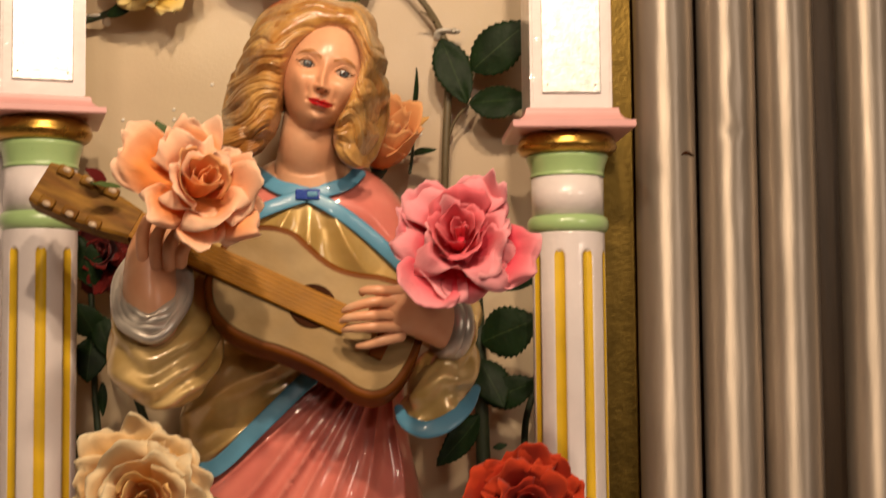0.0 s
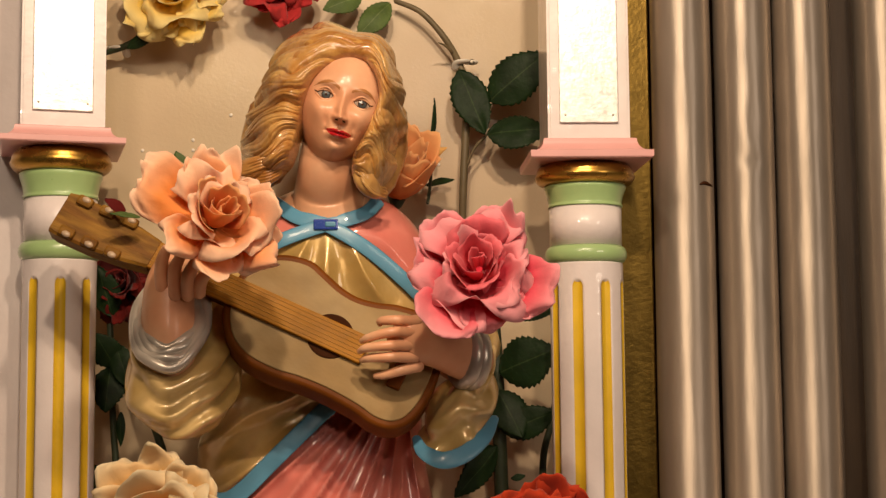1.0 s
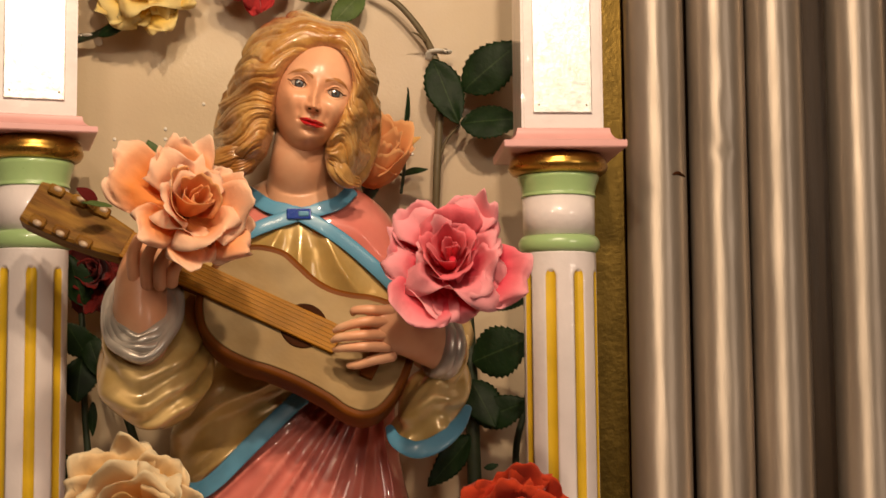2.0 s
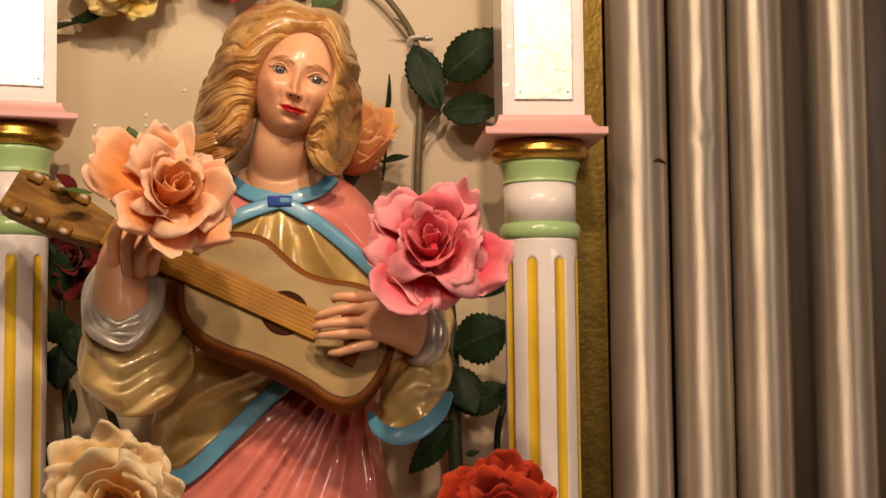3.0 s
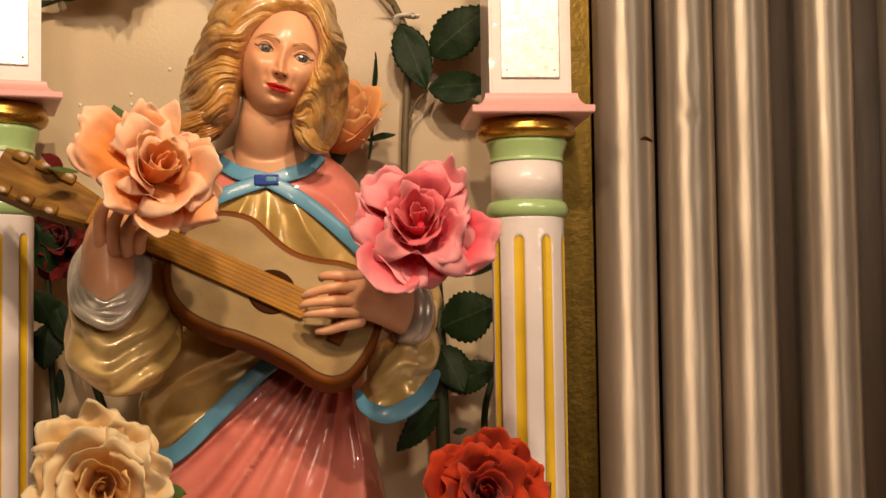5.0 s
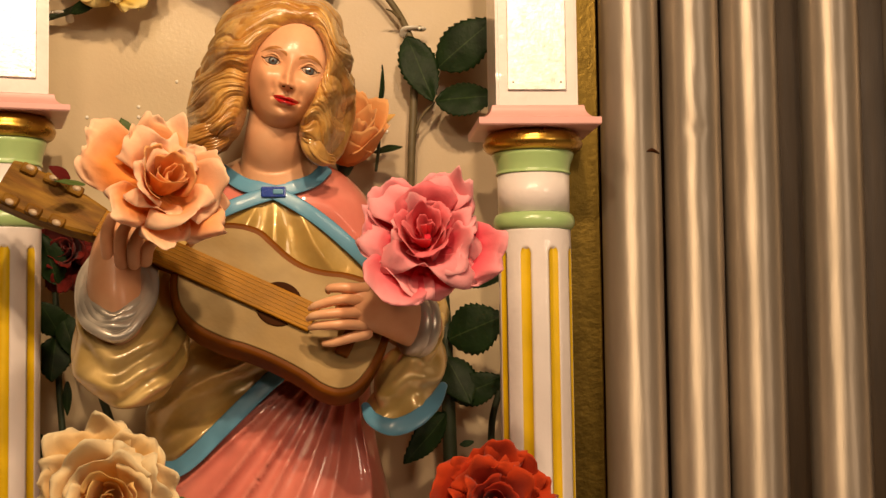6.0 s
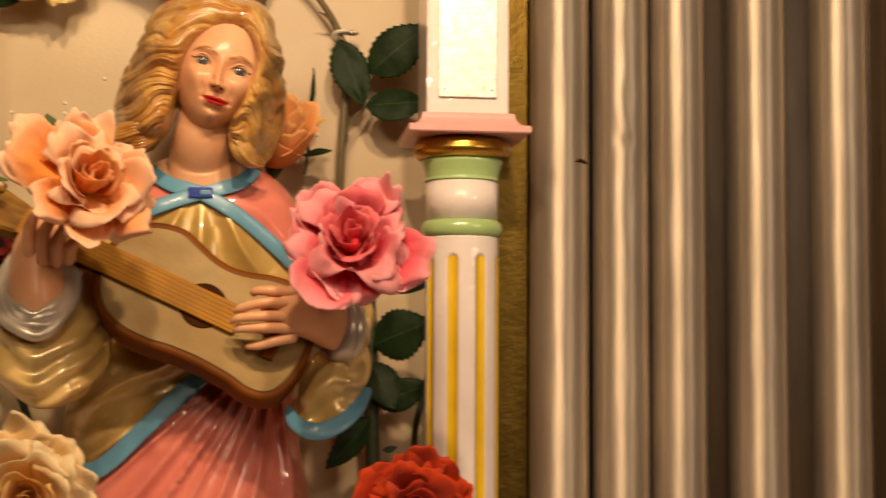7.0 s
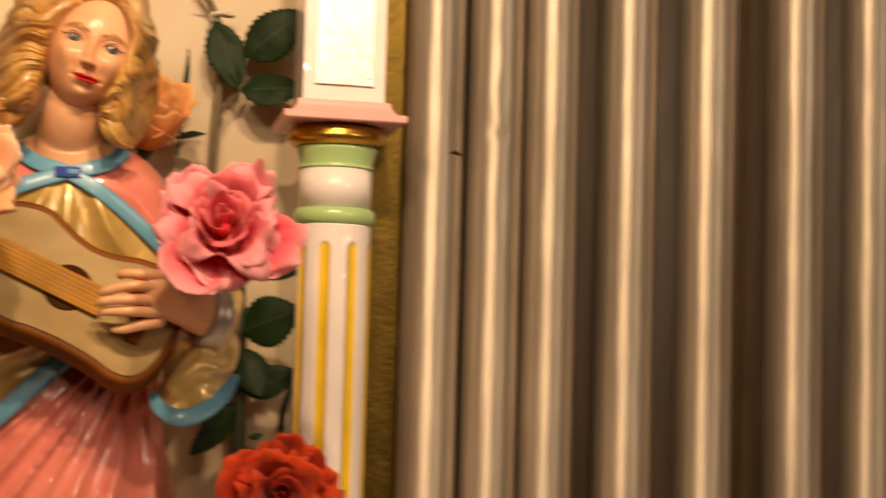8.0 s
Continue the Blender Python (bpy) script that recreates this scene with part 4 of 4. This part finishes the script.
for path, w in (([(-0.0860, 0.9900, 1.6560), (-0.0980, 0.9880, 1.6520), (-0.1080, 0.9920, 1.6490), (-0.1160, 1.0000, 1.6510), (-0.1175, 1.0100, 1.6570)], 0.0080),
                ([(-0.0840, 0.9930, 1.6480), (-0.0930, 0.9900, 1.6430), (-0.1030, 0.9950, 1.6425), (-0.1100, 1.0020, 1.6450)], 0.0062),
                ([(-0.0262, 0.9900, 1.6520), (-0.0222, 0.9880, 1.6420), (-0.0150, 0.9950, 1.6345), (-0.0060, 1.0060, 1.6330)], 0.0075)):
    path = [np.array(p) for p in path]
    tube(sb, path, [w * 0.5, w, w * 0.9, w * 0.35], HAIR, 14, 30, 0.6, (0, -1, 0))
    for m in (-1.4, -0.4, 0.6, 1.6):
        tube(sb, [p + np.array((0, -w * 0.5, m * 0.0022)) for p in path], [0.0008, 0.0015, 0.0013, 0.0006], HAIR, 6, 24)
q = bmesh.ops.create_uvsphere(sb, u_segments=32, v_segments=20, radius=1.0,
                              matrix=Matrix.Translation((-0.0467, 1.0450, 1.7158)) @ Matrix.Diagonal((0.044, 0.040, 0.046, 1)))
for f in {f for v in q["verts"] for f in v.link_faces}:
    f.material_index, f.smooth = HAIR, True
tube(sb, [(-0.0908, 1.0500, 1.7027), (-0.0973, 1.0500, 1.6760), (-0.0994, 1.0500, 1.6561)], [0.022, 0.022, 0.016], HAIR, 16, 14)
tube(sb, [(-0.0074, 1.0500, 1.7025), (-0.0076, 1.0500, 1.6735), (-0.0129, 1.0500, 1.6470)], [0.018, 0.018, 0.014], HAIR, 16, 14)

# arms, sleeves and cuffs
tube(sb, [(-0.1134, 1.0600, 1.6066), (-0.1269, 1.0300, 1.5610), (-0.1434, 1.0000, 1.5100)], [0.026, 0.028, 0.026], TAN, 20, 20)
tube(sb, [(0.0164, 1.0750, 1.5917), (0.0437, 1.0400, 1.5561), (0.0500, 1.0000, 1.5166)], [0.024, 0.026, 0.028], TAN, 20, 20)


def sleeve(rows, depth, y0, lean, seed, mi=TAN, dip=0.010):
    """A hanging wide sleeve: rows of left, right, height; carved with hanging folds."""
    rr = glide(rows, 70)
    lines = []
    for l, r, z, b in rr:
        line = []
        for t in np.linspace(0, 2 * np.pi, 80, endpoint=False):
            c, a = (l + r) / 2, (r - l) / 2
            sag = lean * math.sin(t)
            g = 0.0030 * math.sin(z * 230 + 2.2 * math.sin(t * 1.0 + seed) + 5 * noise.noise(Vector((math.sin(t) * 1.2, seed, z * 20))))
            g += 0.003 * noise.noise(Vector((2 * math.sin(t), 2 * math.cos(t), z * 22 + seed)))
            line.append((c + (a + g) * math.sin(t), y0 - (b * depth + g) * math.cos(t), z + sag - dip * math.cos(t) * (a / 0.035)))
        lines.append(line)
    vs = grid(sb, lines, mi, wrap=True)
    cap(sb, vs[0], mi)
    cap(sb, vs[-1], mi)


sleeve([(-0.1777, -0.1255, 1.5469, 0.4500), (-0.1864, -0.1214, 1.5372, 0.7200), (-0.1917, -0.1157, 1.5187, 1.1000), (-0.1883, -0.1124, 1.4978, 1.1000), (-0.1754, -0.1131, 1.4810, 0.8500), (-0.1553, -0.1202, 1.4706, 0.3500)], 0.036, 0.985, 0.006, 2.0, dip=0.027)
c = Vector((-0.1575, 0.9650, 1.5391))
for rx, tilt, th in ((0.0190, 0.0190, 0.0038), (0.0208, 0.0235, 0.0042), (0.0228, 0.0285, 0.0044), (0.0248, 0.0335, 0.0042)):
    ring = [(c.x + rx * math.sin(t), c.y - rx * 0.9 * math.cos(t), c.z - tilt * math.cos(t) + 0.0014 * math.sin(5 * t + rx * 900)) for t in np.linspace(math.pi, 3 * math.pi, 30)]
    tube(sb, ring, [th], CUFF, 10, 70)
tube(sb, [(-0.1556, 0.9650, 1.5058), (-0.1582, 0.9650, 1.5296), (-0.1594, 0.9660, 1.5495), (-0.1571, 0.9680, 1.5655), (-0.1520, 0.9680, 1.5775)], [0.0175, 0.0195, 0.0182, 0.0178, 0.0155], SKIN, 24, 30)
for k in range(4):
    base = Vector({0: (-0.1615, 0.9550, 1.5568), 1: (-0.1523, 0.9510, 1.5550), 2: (-0.1436, 0.9500, 1.5548), 3: (-0.1361, 0.9520, 1.5565)}[k])
    up = Vector({0: (-0.1610, 0.9440, 1.5749), 1: (-0.1511, 0.9400, 1.5714), 2: (-0.1415, 0.9380, 1.5673), 3: (-0.1331, 0.9420, 1.5648)}[k])
    tip = Vector({0: (-0.1566, 0.9400, 1.5870), 1: (-0.1455, 0.9360, 1.5827), 2: (-0.1360, 0.9340, 1.5778), 3: (-0.1265, 0.9380, 1.5727)}[k])
    tube(sb, [base, up, tip], [0.0048, 0.0046, 0.0036], SKIN, 12, 14)

# strumming hand
tube(sb, [(0.0574, 0.9720, 1.5092), (0.0472, 0.9620, 1.5128), (0.0278, 0.9480, 1.5214), (0.0112, 0.9400, 1.5236), (0.0035, 0.9380, 1.5229)], [0.018, 0.0175, 0.0175, 0.0165, 0.012], SKIN, 20, 26, 0.72, (0.2, -1, 0.1))
fingers = [
    [(0.0159, 0.9360, 1.5351), (0.0024, 0.9300, 1.5361), (-0.0088, 0.9320, 1.5359), (-0.0104, 0.9360, 1.5338)],
    [(0.0139, 0.9340, 1.5273), (-0.0015, 0.9260, 1.5280), (-0.0169, 0.9290, 1.5247), (-0.0228, 0.9340, 1.5222)],
    [(0.0138, 0.9340, 1.5189), (-0.0035, 0.9260, 1.5188), (-0.0188, 0.9280, 1.5175), (-0.0243, 0.9330, 1.5153)],
    [(0.0138, 0.9360, 1.5112), (-0.0016, 0.9280, 1.5112), (-0.0170, 0.9310, 1.5106), (-0.0229, 0.9360, 1.5092)],
    [(0.0166, 0.9400, 1.5050), (0.0041, 0.9340, 1.5020), (-0.0067, 0.9360, 1.4990), (-0.0137, 0.9390, 1.4983)],
]
for path in fingers:
    tube(sb, path, [0.0042, 0.0036, 0.0030, 0.0020], SKIN, 12, 18)
ax = Vector((0.86, 0.48, -0.12)).normalized()
e1 = ax.cross(Vector((0, 0, 1))).normalized()
e2 = ax.cross(e1)
for rx, dx in ((0.0165, 0.0), (0.0174, 0.0055)):
    c = Vector((0.0499, 0.9680, 1.5105)) + ax * dx
    tube(sb, [c + rx * (math.cos(t) * e1 * 0.85 + math.sin(t) * e2) for t in np.linspace(math.pi, 3 * math.pi, 24)], [0.0064], CUFF, 10, 50)
sleeve([(0.0528, 0.0668, 1.5253, 0.4500), (0.0437, 0.0707, 1.5098, 0.6500), (0.0288, 0.0722, 1.4911, 0.8500), (0.0196, 0.0703, 1.4717, 0.9000), (0.0171, 0.0685, 1.4576, 0.8000), (0.0211, 0.0659, 1.4475, 0.5500), (0.0304, 0.0548, 1.4418, 0.2000)], 0.034, 0.99, 0.008, 7.0, dip=0.012)
tube(sb, [(0.0144, 0.9720, 1.4547), (0.0197, 0.9620, 1.4453), (0.0332, 0.9550, 1.4397), (0.0491, 0.9570, 1.4445), (0.0627, 0.9650, 1.4557), (0.0708, 0.9750, 1.4679)], [0.003, 0.0052, 0.0062, 0.0062, 0.0054, 0.003], BLUE, 14, 50, 0.22, (0, -1, 0.3))

statue = mesh_object("statue", sb, MATS)
bm = bmesh.new()
bm.from_mesh(statue.data)
bmesh.ops.recalc_face_normals(bm, faces=bm.faces)
bm.to_mesh(statue.data)
bm.free()
tagged(statue, "glossy painted carved statue in pink and gold robes with blue trim", "statue")


# ---- guitar ----
gt = thing("guitar", "small brown painted wooden guitar with cream soundboard held by the statue", "guitar")
G0 = Vector((-0.0453, 0.9620, 1.5261))
ax_a = (Vector((0.0003, 0.9550, 1.5041)) - Vector((-0.0908, 0.9620, 1.5464))).normalized()
nrm = Vector((0.08, -1, 0.30)).normalized()
nrm = (nrm - ax_a * nrm.dot(ax_a)).normalized()
ax_b = nrm.cross(ax_a).normalized()
if ax_b.z < 0:
    ax_b = -ax_b
gt.matrix_world = Matrix((ax_a, ax_b, nrm)).transposed().to_4x4()
gt.matrix_world.translation = G0
gt.location = G0
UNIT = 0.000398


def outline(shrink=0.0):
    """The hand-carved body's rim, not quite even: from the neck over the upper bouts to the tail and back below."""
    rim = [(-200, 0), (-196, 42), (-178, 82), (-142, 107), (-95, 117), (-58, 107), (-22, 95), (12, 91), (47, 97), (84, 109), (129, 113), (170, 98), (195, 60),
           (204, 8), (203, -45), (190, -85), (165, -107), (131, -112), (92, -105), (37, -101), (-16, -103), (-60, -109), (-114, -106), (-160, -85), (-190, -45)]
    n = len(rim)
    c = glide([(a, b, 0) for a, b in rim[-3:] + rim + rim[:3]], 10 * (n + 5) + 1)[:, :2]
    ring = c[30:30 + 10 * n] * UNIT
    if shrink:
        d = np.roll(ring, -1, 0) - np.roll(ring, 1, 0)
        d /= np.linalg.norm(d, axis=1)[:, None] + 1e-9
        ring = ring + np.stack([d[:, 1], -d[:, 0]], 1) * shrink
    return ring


def slab(levels):
    bm = bmesh.new()
    vs = grid(bm, [[(p[0], p[1], h) for p in outline(s)] for s, h in levels], 0, wrap=True)
    cap(bm, vs[0])
    cap(bm, vs[-1], 0, True)
    bmesh.ops.recalc_face_normals(bm, faces=bm.faces)
    return bm


part("body", slab([(0.006, -0.030), (0.001, -0.0285), (0.0, -0.025), (0.0, -0.003), (0.0008, -0.0008), (0.003, 0.0)]), M["guitar"], gt, "brown painted rounded guitar body")
part("soundboard", slab([(0.0056, -0.002), (0.0056, 0.0006), (0.0063, 0.0011)]), M["sound"], gt, "cream painted soundboard")
bm = bmesh.new()
lathe(bm, [(0.0165, 0.0), (0.0165, 0.0016), (0.015, 0.0017)], (0, 0), 32)
bmesh.ops.recalc_face_normals(bm, faces=bm.faces)
part("sound_hole", bm, M["hole"], gt, "dark round sound hole")
bm = bmesh.new()
box(bm, (-0.145, -0.0105, 0.0015), (0.027, 0.0105, 0.0052), 0.0008)
part("fingerboard", bm, M["fret"], gt, "golden brown fingerboard")
bm = bmesh.new()
box(bm, (-0.145, -0.0095, -0.012), (-0.075, 0.0095, 0.001), 0.003)
part("neck", bm, M["guitar"], gt)
for k in range(6):
    bm = bmesh.new()
    b = -0.0078 + k * 0.0031
    tube(bm, [(-0.19, b, 0.0053), (-0.1, b, 0.0053), (0.03, b, 0.0053)], [0.00028], 0, 6, 6)
    part("string", bm, M["string"], gt)
bm = bmesh.new()
box(bm, (0.050, -0.016, 0.0), (0.060, 0.016, 0.005), 0.001)
part("bridge", bm, M["guitar"], gt)
bm = bmesh.new()
sec = [(-0.213, 0.0160), (-0.208, 0.0172), (-0.18, 0.0168), (-0.155, 0.0142), (-0.138, 0.0112)]
lines = []
for a, h in sec:
    lines.append([(a, -h, -0.010), (a, h, -0.010), (a, h, 0.0045), (a, h - 0.002, 0.006), (a, -h + 0.002, 0.006), (a, -h, 0.0045)])
vs = grid(bm, lines, 0, wrap=True, smooth=False)
cap(bm, vs[0])
cap(bm, vs[-1], 0, True)
bmesh.ops.recalc_face_normals(bm, faces=bm.faces)
part("headstock", bm, M["head"], gt, "worn golden brown headstock")
for side in (-1, 1):
    for k in range(3):
        a = -0.2 + 0.018 * k
        bm = bmesh.new()
        box(bm, (a - 0.0060, side * 0.0130 - 0.0036, 0.004), (a + 0.0060, side * 0.0130 + 0.0046, 0.0095), 0.0022)
        pb = part("peg_block", bm, M["head"], gt)
        bm = bmesh.new()
        bmesh.ops.create_uvsphere(bm, u_segments=12, v_segments=8, radius=1.0, matrix=Matrix.Translation((a + 0.001, side * 0.0145, 0.0090)) @ Matrix.Diagonal((0.0034, 0.0023, 0.0016, 1)))
        for f in bm.faces:
            f.smooth = True
        part("peg", bm, M["peg"], pb, "pale worn peg top")
